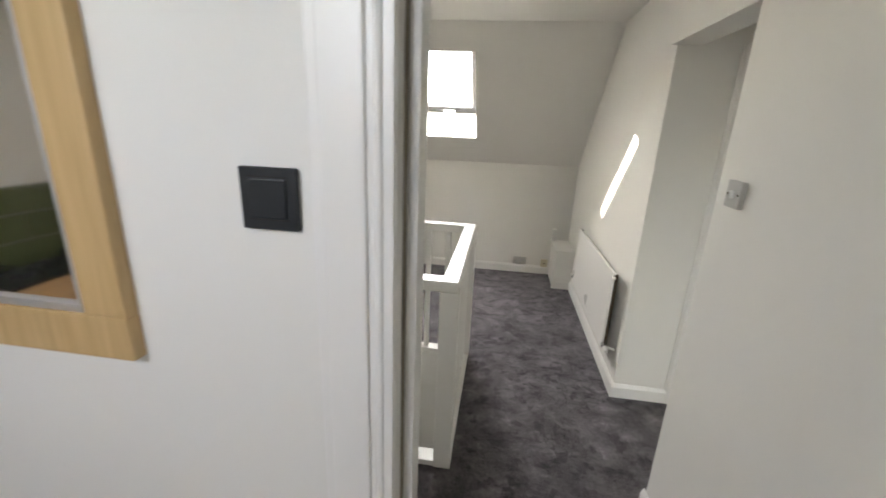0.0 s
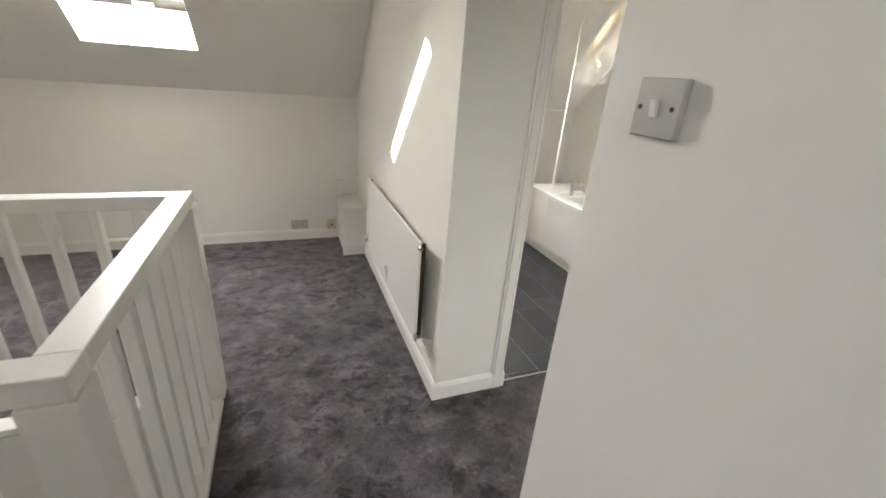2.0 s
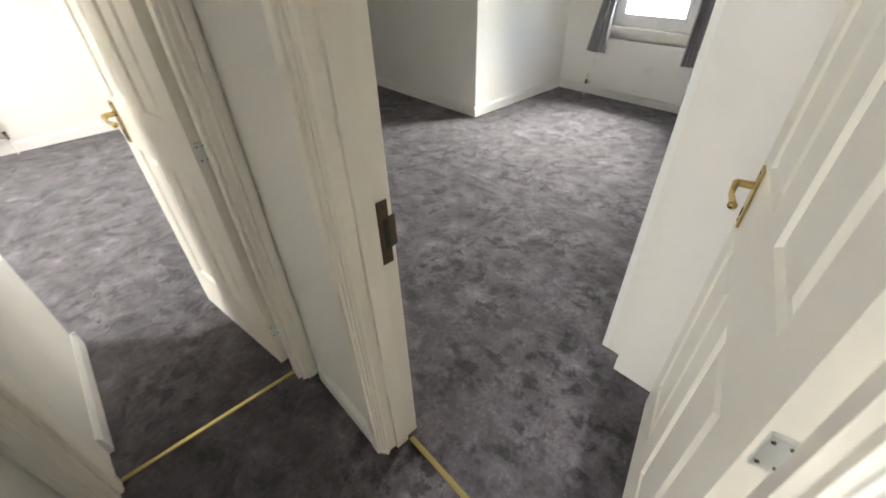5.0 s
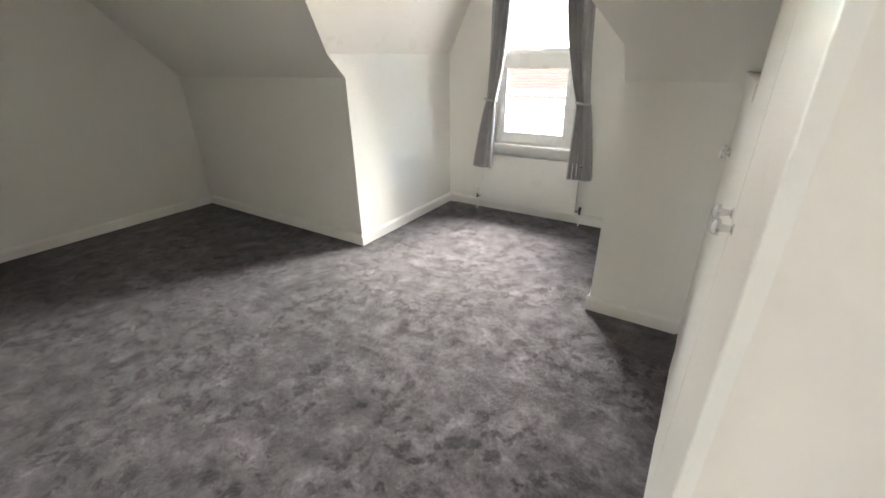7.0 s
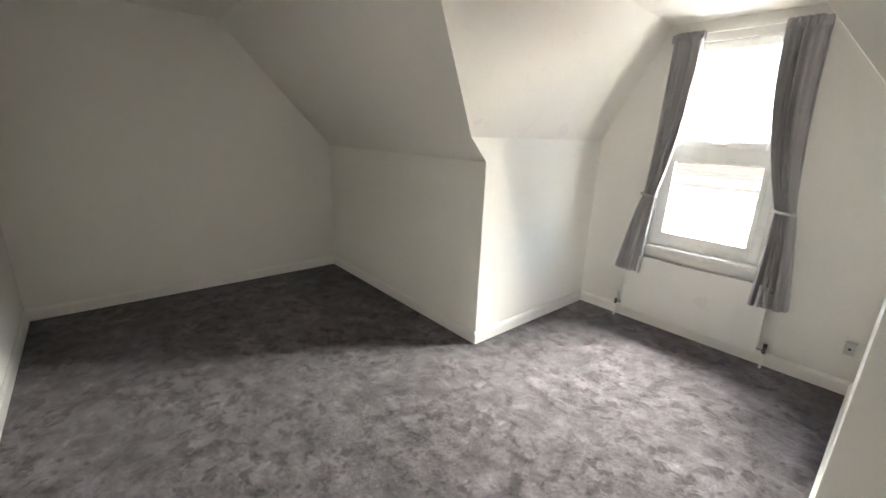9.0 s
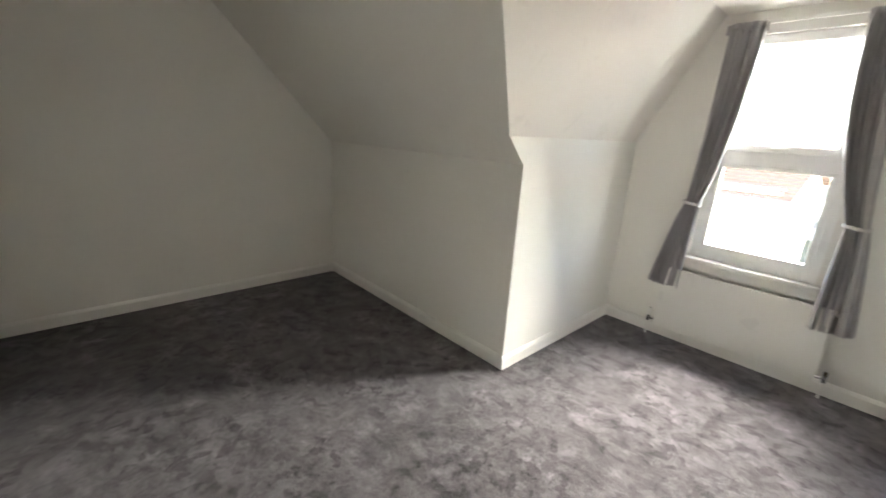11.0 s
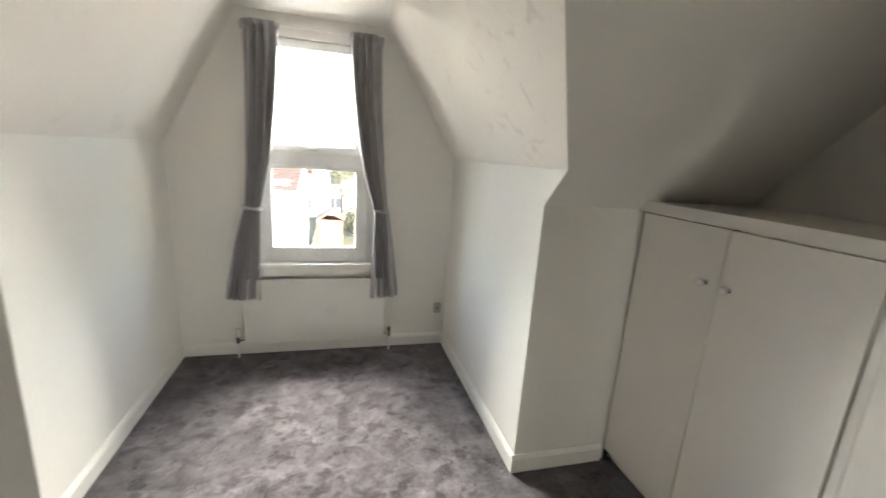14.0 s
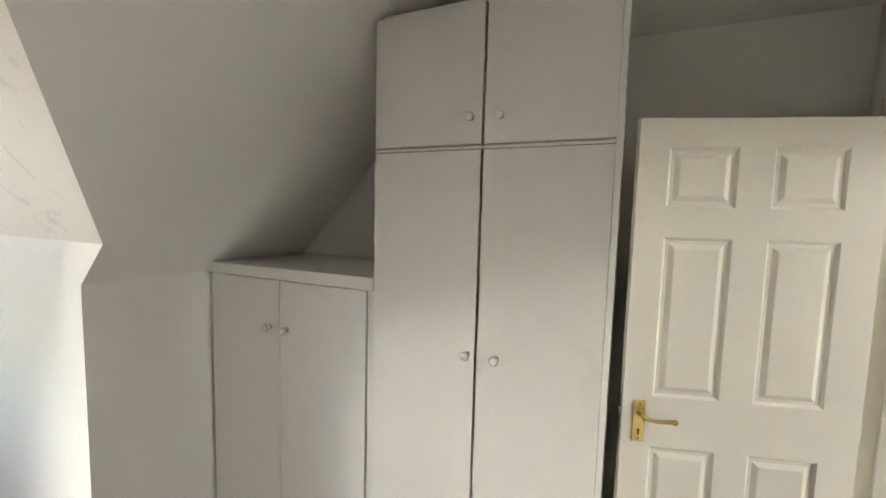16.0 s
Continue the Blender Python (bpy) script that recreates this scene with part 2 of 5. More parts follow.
PINE = wood_material("pine_sash", (0.50, 0.30, 0.13), (0.63, 0.42, 0.20))
WORKTOP = wood_material("oak_worktop", (0.36, 0.20, 0.09), (0.52, 0.32, 0.15), along="Y")
FARGLASS = material("far_window_glass", (0.16, 0.17, 0.18), 0.08, vary=0.2, size=0.8, bump=0, spec=1.0)
ROOFTILE = material("clay_roof_tile", (0.056, 0.036, 0.029), 0.85, vary=0.3, size=3, grain=30, bump=0.5, depth=0.01)
RENDER = material("painted_render", (0.72, 0.70, 0.66), 0.85, vary=0.05, size=1, grain=60, bump=0.3, depth=0.006)
BRICKW = material("brick_wall", (0.36, 0.19, 0.12), 0.9, vary=0.25, size=7, grain=40, bump=0.5, depth=0.006)
GRASS = material("lawn", (0.075, 0.08, 0.05), 0.95, vary=0.35, size=0.6, grain=30, bump=0.8, depth=0.03)
LEAF = material("leaves", (0.066, 0.074, 0.045), 0.7, vary=0.4, size=2, grain=20, bump=0)
BARK = material("bark", (0.14, 0.10, 0.07), 0.95, vary=0.3, size=6, grain=30, bump=0.8, depth=0.02)
FENCEW = material("fence_wood", (0.19, 0.125, 0.085), 0.9, vary=0.25, size=3, grain=30, bump=0.4)


# ---- mesh helpers ----
def mesh_object(name, bm, mat, smooth=False):
    bmesh.ops.recalc_face_normals(bm, faces=bm.faces)
    me = bpy.data.meshes.new(name)
    bm.to_mesh(me)
    bm.free()
    me.materials.append(mat)
    if smooth:
        for p in me.polygons:
            p.use_smooth = True
        me.set_sharp_from_angle(angle=radians(40))
    return new(name, me)


def part(name, bm, mat, parent, label="", smooth=False):
    ob = mesh_object(name, bm, mat, smooth)
    ob.parent = parent
    if label:
        tagged(ob, label)
    return ob


def thing(name, at, label, category, group="", kind="", turn=0.0):
    """An Empty at the thing's base, to carry its parts."""
    ob = new(name)
    ob.empty_display_size = 0.1
    ob.matrix_world = pose(*at, 0, 0, turn)
    return tagged(ob, label, category, group, kind)


def box(bm, x0, x1, y0, y1, z0, z1, bevel=0.0, seg=2):
    r = bmesh.ops.create_cube(bm, size=1.0)
    vs = r["verts"]
    bmesh.ops.scale(bm, vec=(abs(x1 - x0), abs(y1 - y0), abs(z1 - z0)), verts=vs)
    bmesh.ops.translate(bm, vec=((x0 + x1) / 2, (y0 + y1) / 2, (z0 + z1) / 2), verts=vs)
    if bevel:
        es = list({e for v in vs for e in v.link_edges})
        bmesh.ops.bevel(bm, geom=es, offset=bevel, segments=seg, profile=0.7, affect="EDGES")
    return bm


def boxed(*a, **k):
    return box(bmesh.new(), *a, **k)


def tube(bm, a, b, r, r2=None, seg=14):
    a, b = Vector(a), Vector(b)
    m = Matrix.Translation((a + b) / 2) @ (b - a).to_track_quat("Z", "Y").to_matrix().to_4x4()
    bmesh.ops.create_cone(bm, cap_ends=True, segments=seg, radius1=r, radius2=r if r2 is None else r2, depth=(b - a).length, matrix=m)
    return bm


def ball(bm, at, r, squash=1.0):
    bmesh.ops.create_uvsphere(bm, u_segments=16, v_segments=10, radius=r, matrix=Matrix.Translation(at) @ Matrix.Diagonal((squash, 1, 1, 1)))
    return bm


def prism(bm, pts, offset):
    """A flat outline (3D points in one plane) made solid along offset."""
    off = Vector(offset)
    a = [bm.verts.new(p) for p in pts]
    b = [bm.verts.new(Vector(p) + off) for p in pts]
    bm.faces.new(a)
    bm.faces.new(b[::-1])
    for i in range(len(pts)):
        j = (i + 1) % len(pts)
        bm.faces.new((a[i], b[i], b[j], a[j]))
    return bm


def holed(bm, origin, u, v, n, us, vs, holes):
    """A slab over the grid of cuts us x vs, with rectangular holes (u0, u1, v0, v1), made solid along n."""
    origin, u, v, n = Vector(origin), Vector(u), Vector(v), Vector(n)
    us = sorted({*us, *(h[0] for h in holes), *(h[1] for h in holes)})
    vs = sorted({*vs, *(h[2] for h in holes), *(h[3] for h in holes)})
    pts = {}

    def at(i, j, k):
        if (i, j, k) not in pts:
            pts[i, j, k] = bm.verts.new(origin + u * us[i] + v * vs[j] + n * k)
        return pts[i, j, k]

    def solid(i, j):
        if not (0 <= i < len(us) - 1 and 0 <= j < len(vs) - 1):
            return False
        cu, cv = (us[i] + us[i + 1]) / 2, (vs[j] + vs[j + 1]) / 2
        return not any(h[0] < cu < h[1] and h[2] < cv < h[3] for h in holes)
    for i in range(len(us) - 1):
        for j in range(len(vs) - 1):
            if not solid(i, j):
                continue
            for k in (0, 1):
                bm.faces.new([at(i, j, k), at(i + 1, j, k), at(i + 1, j + 1, k), at(i, j + 1, k)])
            for di, dj, a, b in ((-1, 0, (i, j), (i, j + 1)), (1, 0, (i + 1, j), (i + 1, j + 1)), (0, -1, (i, j), (i + 1, j)), (0, 1, (i, j + 1), (i + 1, j + 1))):
                if not solid(i + di, j + dj):
                    bm.faces.new([at(*a, 0), at(*b, 0), at(*b, 1), at(*a, 1)])
    return bm


def structure(name, bm, mat, label, category="wall"):
    return tagged(mesh_object(name, bm, mat), label, category, kind="structure")


# ---- plan ----
XW, XE = -0.13, 8.34           # gable walls
YS, YN = 0.0, 5.86             # knee walls under the front and back slopes
KS, KN = 1.35, 1.25            # their heights
PS = 1.05                      # pitch of the front slope; the back one lies at 45 degrees
ZC = 2.40                      # ceiling
YC_S, YC_N = (ZC - KS) / PS, YN - (ZC - KN)
XP, XP2 = 2.845, 2.96          # partition between landing and bedroom
XQ = 2.785                     # face of its southern stretch
DX0, DX1, DY = 4.06, 5.995, -1.46   # dormer
DK, DF0, DF1 = 1.51, 4.60, 5.55     # dormer cheek height, flat of its ceiling at the window
DG0, DG1 = 4.725, 5.49              # and where it meets the room's ceiling
YD = (DK - KS) / PS
DZ = 2.355                     # ceiling height at the window


def roof_z(y):
    return min(ZC, KS + PS * (y - YS), KN + (YN - y))


def cross_wall(name, x0, x1, y0, y1, label, mat=WALL, z0=0.0):
    """A wall across the house, cut to the roof's section."""
    ys = [y0] + [y for y in (YC_S, YC_N) if y0 < y < y1] + [y1]
    pts = [(x0, y0, z0), (x0, y1, z0)] + [(x0, y, roof_z(y)) for y in reversed(ys)]
    return structure(name, prism(bmesh.new(), pts, (x1 - x0, 0, 0)), mat, label)


# floor with the stairwell cut out
WX1, WY0, WY1, WX2, WY2 = 1.82, 2.905, 3.88, 0.47, 4.95
floor = structure("floor", holed(bmesh.new(), (0, 0, -0.25), (1, 0, 0), (0, 1, 0), (0, 0, 0.25), [XW - 0.2, XE + 0.2], [YS - 0.2, YN + 0.2],
                                 [(XW, WX1, WY0, WY1), (XW, WX2, WY1, WY2)]), CARPET, "dark grey-brown short pile carpet with brushed patches", "carpet")
structure("floor_dormer", boxed(DX0 - 0.1, DX1 + 0.1, DY - 0.1, YS - 0.2, -0.25, 0.0), CARPET, "dark grey-brown carpet in the window bay", "carpet")

# gables and knee walls
cross_wall("wall_west", XW - 0.2, XW, YS - 0.1, YN + 0.1, "white painted gable wall beside the stairs")
cross_wall("wall_east", XE, XE + 0.2, YS - 0.1, YN + 0.1, "white painted gable wall of both bedrooms")
structure("wall_north", boxed(XW, XE, YN, YN + 0.15, 0, KN), WALL, "low white painted wall under the back roof slope")
structure("wall_south_kitchen", boxed(XW, XQ, YS - 0.15, YS, 0, KS), WALL, "low white painted wall under the front roof slope")
structure("wall_south_cupboard", boxed(XP2, DX0, YS - 0.15, YS, 0, KS), WALL, "low white painted wall beside the cupboard")
structure("wall_south_east", boxed(DX1, XE, YS - 0.15, YS, 0, KS), WALL, "low white painted wall under the front roof slope")

# roof slopes; rooflights are holes through their thickness
RT = 0.40
SKY = {"landing": (1.10, 1.74, 0.37, 1.36), "bathroom": (3.70, 4.20, 0.37, 1.36), "bedroom": (6.05, 6.69, 0.37, 1.36)}
s2 = math.sqrt(0.5)
ln = (ZC - KN) / s2
structure("roof_north", holed(bmesh.new(), (0, YN, KN), (1, 0, 0), (0, -s2, s2), Vector((0, s2, s2)) * RT, [XW - 0.2, XE + 0.2], [-0.1, ln], list(SKY.values())),
          CEIL, "white painted sloping ceiling under the back roof", "sloping ceiling")
cs = 1 / math.hypot(1, PS)
ls = YC_S / cs
NS = Vector((0, -PS * cs, cs))
KSKY = (0.95, 1.75, 0.35, 1.15)
structure("roof_south_kitchen", holed(bmesh.new(), (0, YS, KS), (1, 0, 0), (0, cs, PS * cs), NS * RT, [XW - 0.2, XP2], [-0.1, ls], [KSKY]),
          CEIL, "white painted sloping ceiling of the kitchen", "sloping ceiling")
structure("roof_south_west", prism(bmesh.new(), [(XP2, YS, KS), (DX0, YS, KS), (DX0, YD, DK), (DG0, YC_S, ZC), (XP2, YC_S, ZC)], NS * RT),
          CEIL, "grey-white painted sloping ceiling over the cupboard", "sloping ceiling")
structure("roof_south_east", prism(bmesh.new(), [(DX1, YS, KS), (XE, YS, KS), (XE, YC_S, ZC), (DG1, YC_S, ZC), (DX1, YD, DK)], NS * RT),
          CEIL, "grey-white painted sloping ceiling of the bedroom", "sloping ceiling")
structure("ceiling", holed(bmesh.new(), (0, 0, ZC), (1, 0, 0), (0, 1, 0), (0, 0, 0.12), [XW - 0.2, XE + 0.2], [YC_S, YC_N], []), CEIL, "flat white painted ceiling", "ceiling")

# dormer
structure("wall_dormer_west", prism(bmesh.new(), [(DX0, DY, 0), (DX0, YS - 0.15, 0), (DX0, YS - 0.15, KS), (DX0, YS, KS), (DX0, YS - PS * (DK - KS), DK), (DX0, DY, DK)], (-0.12, 0, 0)), WALL, "white painted side wall of the window bay")
structure("wall_dormer_east", prism(bmesh.new(), [(DX1, DY, 0), (DX1, YS - 0.15, 0), (DX1, YS - 0.15, KS), (DX1, YS, KS), (DX1, YS - PS * (DK - KS), DK), (DX1, DY, DK)], (0.12, 0, 0)), WALL, "white painted side wall of the window bay")
structure("ceiling_dormer_west", prism(bmesh.new(), [(DX0, DY, DK), (DX0, YD, DK), (DG0, YC_S, ZC), (DF0, DY, DZ)], (-0.08, 0, 0.06)), RUBBED, "scuffed white sloping ceiling of the window bay", "sloping ceiling")
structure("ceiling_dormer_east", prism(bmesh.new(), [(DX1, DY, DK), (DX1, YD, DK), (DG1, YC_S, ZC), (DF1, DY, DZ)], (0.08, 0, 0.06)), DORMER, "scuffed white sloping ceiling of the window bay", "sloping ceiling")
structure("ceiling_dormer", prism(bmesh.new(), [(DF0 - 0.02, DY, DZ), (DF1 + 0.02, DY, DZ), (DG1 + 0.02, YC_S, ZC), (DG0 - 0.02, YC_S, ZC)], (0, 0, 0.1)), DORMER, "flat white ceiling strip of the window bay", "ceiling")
WIN = (4.705, 5.45, 0.70, 2.275)
structure("wall_window", holed(bmesh.new(), (0, DY, 0), (1, 0, 0), (0, 0, 1), (0, -0.14, 0), [DF0, DF1], [0, ZC], [WIN]), WALL, "white painted wall round the window")
structure("wall_window_west", prism(bmesh.new(), [(DX0 - 0.12, DY, 0), (DF0, DY, 0), (DF0, DY, ZC), (DX0, DY, DK), (DX0 - 0.12, DY, DK)], (0, -0.14, 0)), WALL, "white painted wall beside the window")
structure("wall_window_east", prism(bmesh.new(), [(DX1 + 0.12, DY, 0), (DF1, DY, 0), (DF1, DY, ZC), (DX1, DY, DK), (DX1 + 0.12, DY, DK)], (0, -0.14, 0)), WALL, "white painted wall beside the window")

# partitions
KY0, KY1 = 1.825, 1.935        # kitchen wall
CY0 = 2.78                     # corner where the corridor opens
HY, BY0, BY1 = 2.05, 3.606, 3.72
cross_wall("wall_partition_south", XQ, XP2, YS, 2.58, "white painted wall between landing and bedroom")
structure("wall_corner", boxed(XQ, XP2 - 0.06, 2.58, CY0, 0, ZC), WALL, "white painted wall end with a light switch")
structure("wall_header", boxed(XQ + 0.03, XP2, CY0, BY0, HY, ZC), WALL, "white painted wall over the corridor opening")
cross_wall("wall_radiator", XP, XP2, BY0, YN, "white painted wall with a radiator")
structure("wall_kitchen", holed(bmesh.new(), (0, KY0, 0), (1, 0, 0), (0, 0, 1), (0, KY1 - KY0, 0), [XW, XQ], [0, ZC], [(1.870, 2.772, -1, 2.03)]), WALL, "white painted kitchen wall with a doorway")
structure("wall_bathroom", holed(bmesh.new(), (0, BY0, 0), (1, 0, 0), (0, 0, 1), (0, BY1 - BY0, 0), [XP2, 3.82], [0, ZC], [(3.215, 3.83, -1, 2.0)]), WALL, "white painted wall with the bathroom doorway")
structure("wall_corridor_north", boxed(3.82, 4.355, 3.487, 3.60, 0, ZC), WALL, "white painted corridor wall")
structure("wall_bedroom_two", holed(bmesh.new(), (4.355, 0, 0), (0, 1, 0), (0, 0, 1), (0.115, 0, 0), [2.69, 3.60], [0, ZC], [(2.745, 3.42, -1, 2.0)]), WALL, "white painted wall with the second bedroom's doorway")
structure("wall_passage", boxed(4.47, 5.09, 3.41, 3.60, 0, ZC), WALL, "white painted wall of the second bedroom's entry")
cross_wall("wall_bathroom_east", 5.09, 5.20, 3.41, YN, "white painted wall between bathroom and bedroom")
structure("wall_bedroom_north", holed(bmesh.new(), (0, 2.58, 0), (1, 0, 0), (0, 0, 1), (0, 0.11, 0), [XP2, XE], [0, ZC], [(3.10, 3.882, -1, 2.015)]), WALL, "white painted wall between the bedrooms with a doorway")


# ---- skirting, linings, architraves ----
def skirting(a, b, side, h=0.095, d=0.016, mat=GLOSS, name="baseboard"):
    """From a to b along a wall; side points into the room."""
    a, b, s = Vector((*a, 0)), Vector((*b, 0)), Vector((*side, 0))
    up = Vector((0, 0, 1))
    pts = [a, a + s * d, a + s * d + up * (h - 0.022), a + s * (d * 0.55) + up * (h - 0.006), a + s * (d * 0.3) + up * h, a + up * h]
    ob = mesh_object(name, prism(bmesh.new(), pts, b - a), mat)
    return tagged(ob, "white gloss painted skirting board along the wall", "skirting", kind="structure")


def post(bm, x0, x1, y0, y1, z0, z1):
    return box(bm, x0, x1, y0, y1, z0, z1, 0.004, 2)


E_, W_, N_, S_ = (1, 0), (-1, 0), (0, 1), (0, -1)
for a, b, s in (((XW, YN), (2.66, YN), S_), ((XP, BY0), (XP, 5.42), W_), ((XP - 0.016, BY0), (3.225, BY0), S_), ((XQ, 1.985), (XQ, CY0 + 0.016), W_), ((XQ, CY0), (XP2 - 0.06, CY0), N_),
                ((DX1, YS), (XE, YS), N_), ((XE, YS), (XE, 2.58), W_), ((3.96, 2.58), (XE, 2.58), S_), ((DX0, YS), (DX0, DY), E_), ((DX1, YS + 0.016), (DX1, DY), W_), ((DX0, DY), (DX1, DY), N_),
                ((3.56, YS), (DX0 + 0.016, YS), N_), ((3.90, 3.487), (4.30, 3.487), S_), ((3.93, 2.69), (4.30, 2.69), N_), ((4.55, 3.41), (5.20, 3.41), S_), ((5.20, 3.394), (5.20, YN), E_),
                ((XE, 2.69), (XE, YN), W_), ((4.55, 2.69), (XE, 2.69), N_), ((5.2, YN), (XE, YN), S_), ((XW, KY1), (1.80, KY1), N_), ((XW, WY2), (XW, YN), E_)):
    skirting(a, b, s)


def architrave(bm, x0, x1, y0, y1, z1, n):
    """One moulded upright: two steps and a rounded bead. n: the axis it stands proud along."""
    if n[1]:
        d = n[1]
        post(bm, x0, x1, min(y0, y0 + d * 0.012), max(y0, y0 + d * 0.012), 0, z1)
        w = x1 - x0
        post(bm, x0 + w * 0.15, x1 - w * 0.32, min(y0, y0 + d * 0.020), max(y0, y0 + d * 0.020), 0, z1)
        tube(bm, (x1 - w * 0.18, y0 + d * 0.011, 0), (x1 - w * 0.18, y0 + d * 0.011, z1), 0.007, seg=10)
    else:
        d = n[0]
        post(bm, min(x0, x0 + d * 0.012), max(x0, x0 + d * 0.012), y0, y1, 0, z1)
        w = y1 - y0
        post(bm, min(x0, x0 + d * 0.020), max(x0, x0 + d * 0.020), y0 + w * 0.15, y1 - w * 0.32, 0, z1)
        tube(bm, (x0 + d * 0.011, y1 - w * 0.18, 0), (x0 + d * 0.011, y1 - w * 0.18, z1), 0.007, seg=10)
    return bm


def doorframe(name, at, label, mat=CREAM):
    return thing(name, at, label, "door frame", kind="structure")


# kitchen doorway
kf = doorframe("door_frame_kitchen", (2.37, 1.855, 0), "grey-white gloss painted kitchen door frame with moulded edges")


def fpart(name, bm, mat, parent, label="", smooth=False):
    """A part given in world coordinates."""
    top = parent
    while top.parent:
        top = top.parent
    bmesh.ops.transform(bm, matrix=top.matrix_basis.inverted(), verts=bm.verts)
    return part(name, bm, mat, parent, label, smooth)


fpart("lining", boxed(1.860, 1.882, KY0 - 0.004, 1.862, 0, 2.03, bevel=0.003), GLOSS, kf)
# narrow brown strip between lining and stop
fpart("rebate_strip", boxed(1.862, 1.886, 1.862, 1.874, 0, 2.03), BROWN, kf, "brown strip in the rebate between lining and stop")
fpart("stop", boxed(1.860, 1.904, 1.874, KY1 + 0.004, 0, 2.03, bevel=0.004), GLOSS, kf)
fpart("architrave", architrave(bmesh.new(), 1.750, 1.880, KY0, KY0, 2.09, (0, -1)), GLOSS, kf)
fpart("architrave", architrave(bmesh.new(), 1.815, 1.895, KY1, KY1, 2.09, (0, 1)), GLOSS, kf)
fpart("head", boxed(1.860, 2.784, KY0 - 0.004, KY1 + 0.004, 2.03, 2.06, bevel=0.002), GLOSS, kf)
fpart("head_architrave", boxed(1.762, 2.78, KY0 - 0.018, KY0, 2.035, 2.10, bevel=0.005), GLOSS, kf)

# bathroom doorway
bf = doorframe("door_frame_bathroom", (3.55, 3.66, 0), "cream gloss painted bathroom door frame with a worn strike plate")
fpart("architrave", architrave(bmesh.new(), 3.150, 3.215, BY0, BY0, 2.06, (0, -1)), GLOSS, bf)
fpart("lining", boxed(3.205, 3.222, BY0 - 0.003, BY1 + 0.003, 0, 2.0, bevel=0.002), GLOSS, bf)
fpart("stop", boxed(3.222, 3.234, 3.645, 3.69, 0, 2.0, bevel=0.002), GLOSS, bf)
fpart("lining", boxed(3.80, 3.825, 3.493, 3.612, 0, 2.0, bevel=0.003), CREAM, bf)
fpart("stop", boxed(3.788, 3.80, 3.525, 3.548, 0, 2.0, bevel=0.003), CREAM, bf)
fpart("bead", tube(bmesh.new(), (3.80, 3.515, 0), (3.80, 3.515, 2.0), 0.008), CREAM, bf, smooth=True)
fpart("head", boxed(3.205, 3.82, BY0 - 0.003, BY1 + 0.003, 2.0, 2.03, bevel=0.002), GLOSS, bf)
bs = fpart("strike_plate", boxed(3.796, 3.799, 3.553, 3.577, 0.870, 0.945, bevel=0.001), STEEL, bf, "small plated steel strike plate")
fpart("latch_hole", boxed(3.794, 3.797, 3.558, 3.572, 0.885, 0.93), DARK, bs)

# first bedroom's doorway: lining, stops, strike plate
df = doorframe("door_frame_bedroom", (3.49, 2.63, 0), "cream gloss painted bedroom door frame with a brass strike plate")
fpart("lining", boxed(3.866, 3.884, 2.55, 2.695, 0, 2.01, bevel=0.003), CREAM, df)
fpart("stop", boxed(3.853, 3.866, 2.60, 2.648, 0, 2.0, bevel=0.003), CREAM, df)
fpart("bead", tube(bmesh.new(), (3.868, 2.682, 0), (3.868, 2.682, 2.0), 0.008), CREAM, df, smooth=True)
fpart("architrave", architrave(bmesh.new(), 3.875, 3.93, 2.69, 2.69, 2.06, (0, 1)), CREAM, df)
fpart("architrave", architrave(bmesh.new(), 3.885, 3.955, 2.58, 2.58, 2.06, (0, -1)), CREAM, df)
fpart("lining", boxed(3.085, 3.105, 2.565, 2.695, 0, 2.01, bevel=0.003), CREAM, df)
fpart("stop", boxed(3.105, 3.118, 2.63, 2.675, 0, 2.0, bevel=0.003), CREAM, df)
fpart("architrave", architrave(bmesh.new(), 3.02, 3.095, 2.69, 2.69, 2.06, (0, 1)), GLOSS, df)
fpart("architrave", architrave(bmesh.new(), 3.03, 3.09, 2.58, 2.58, 2.06, (0, -1)), CREAM, df)
fpart("head", boxed(3.085, 3.884, 2.565, 2.695, 2.01, 2.04, bevel=0.003), CREAM, df)
fpart("head_architrave", boxed(3.02, 3.955, 2.565, 2.58, 2.015, 2.08, bevel=0.005), CREAM, df)
sp = fpart("strike_plate", boxed(3.8635, 3.866, 2.562, 2.592, 0.805, 0.980, bevel=0.001), OLDBRASS_SHADE, df, "tarnished brass strike plate")
fpart("latch_hole", boxed(3.8615, 3.864, 2.566, 2.580, 0.850, 0.930), DARK, sp)
fpart("lip", prism(bmesh.new(), [(3.8625, 2.564, 0.848), (3.8665, 2.543, 0.848), (3.8690, 2.544, 0.848), (3.8660, 2.565, 0.848)], (0, 0, 0.086)), OLDBRASS_SHADE, sp)
for z in (0.820, 0.965):
    fpart("screw", tube(bmesh.new(), (3.8640, 2.577, z), (3.8625, 2.577, z), 0.0035, seg=8), DARK, sp)

# second bedroom's doorway
ef = doorframe("door_frame_bedroom_two", (4.41, 3.08, 0), "cream gloss painted door frame of the second bedroom")
fpart("lining", boxed(4.345, 4.475, 2.735, 2.757, 0, 2.0, bevel=0.003), CREAM, ef)
fpart("lining", boxed(4.345, 4.475, 3.408, 3.43, 0, 2.0, bevel=0.003), CREAM, ef)
fpart("stop", boxed(4.365, 4.41, 3.396, 3.408, 0, 2.0, bevel=0.003), CREAM, ef)
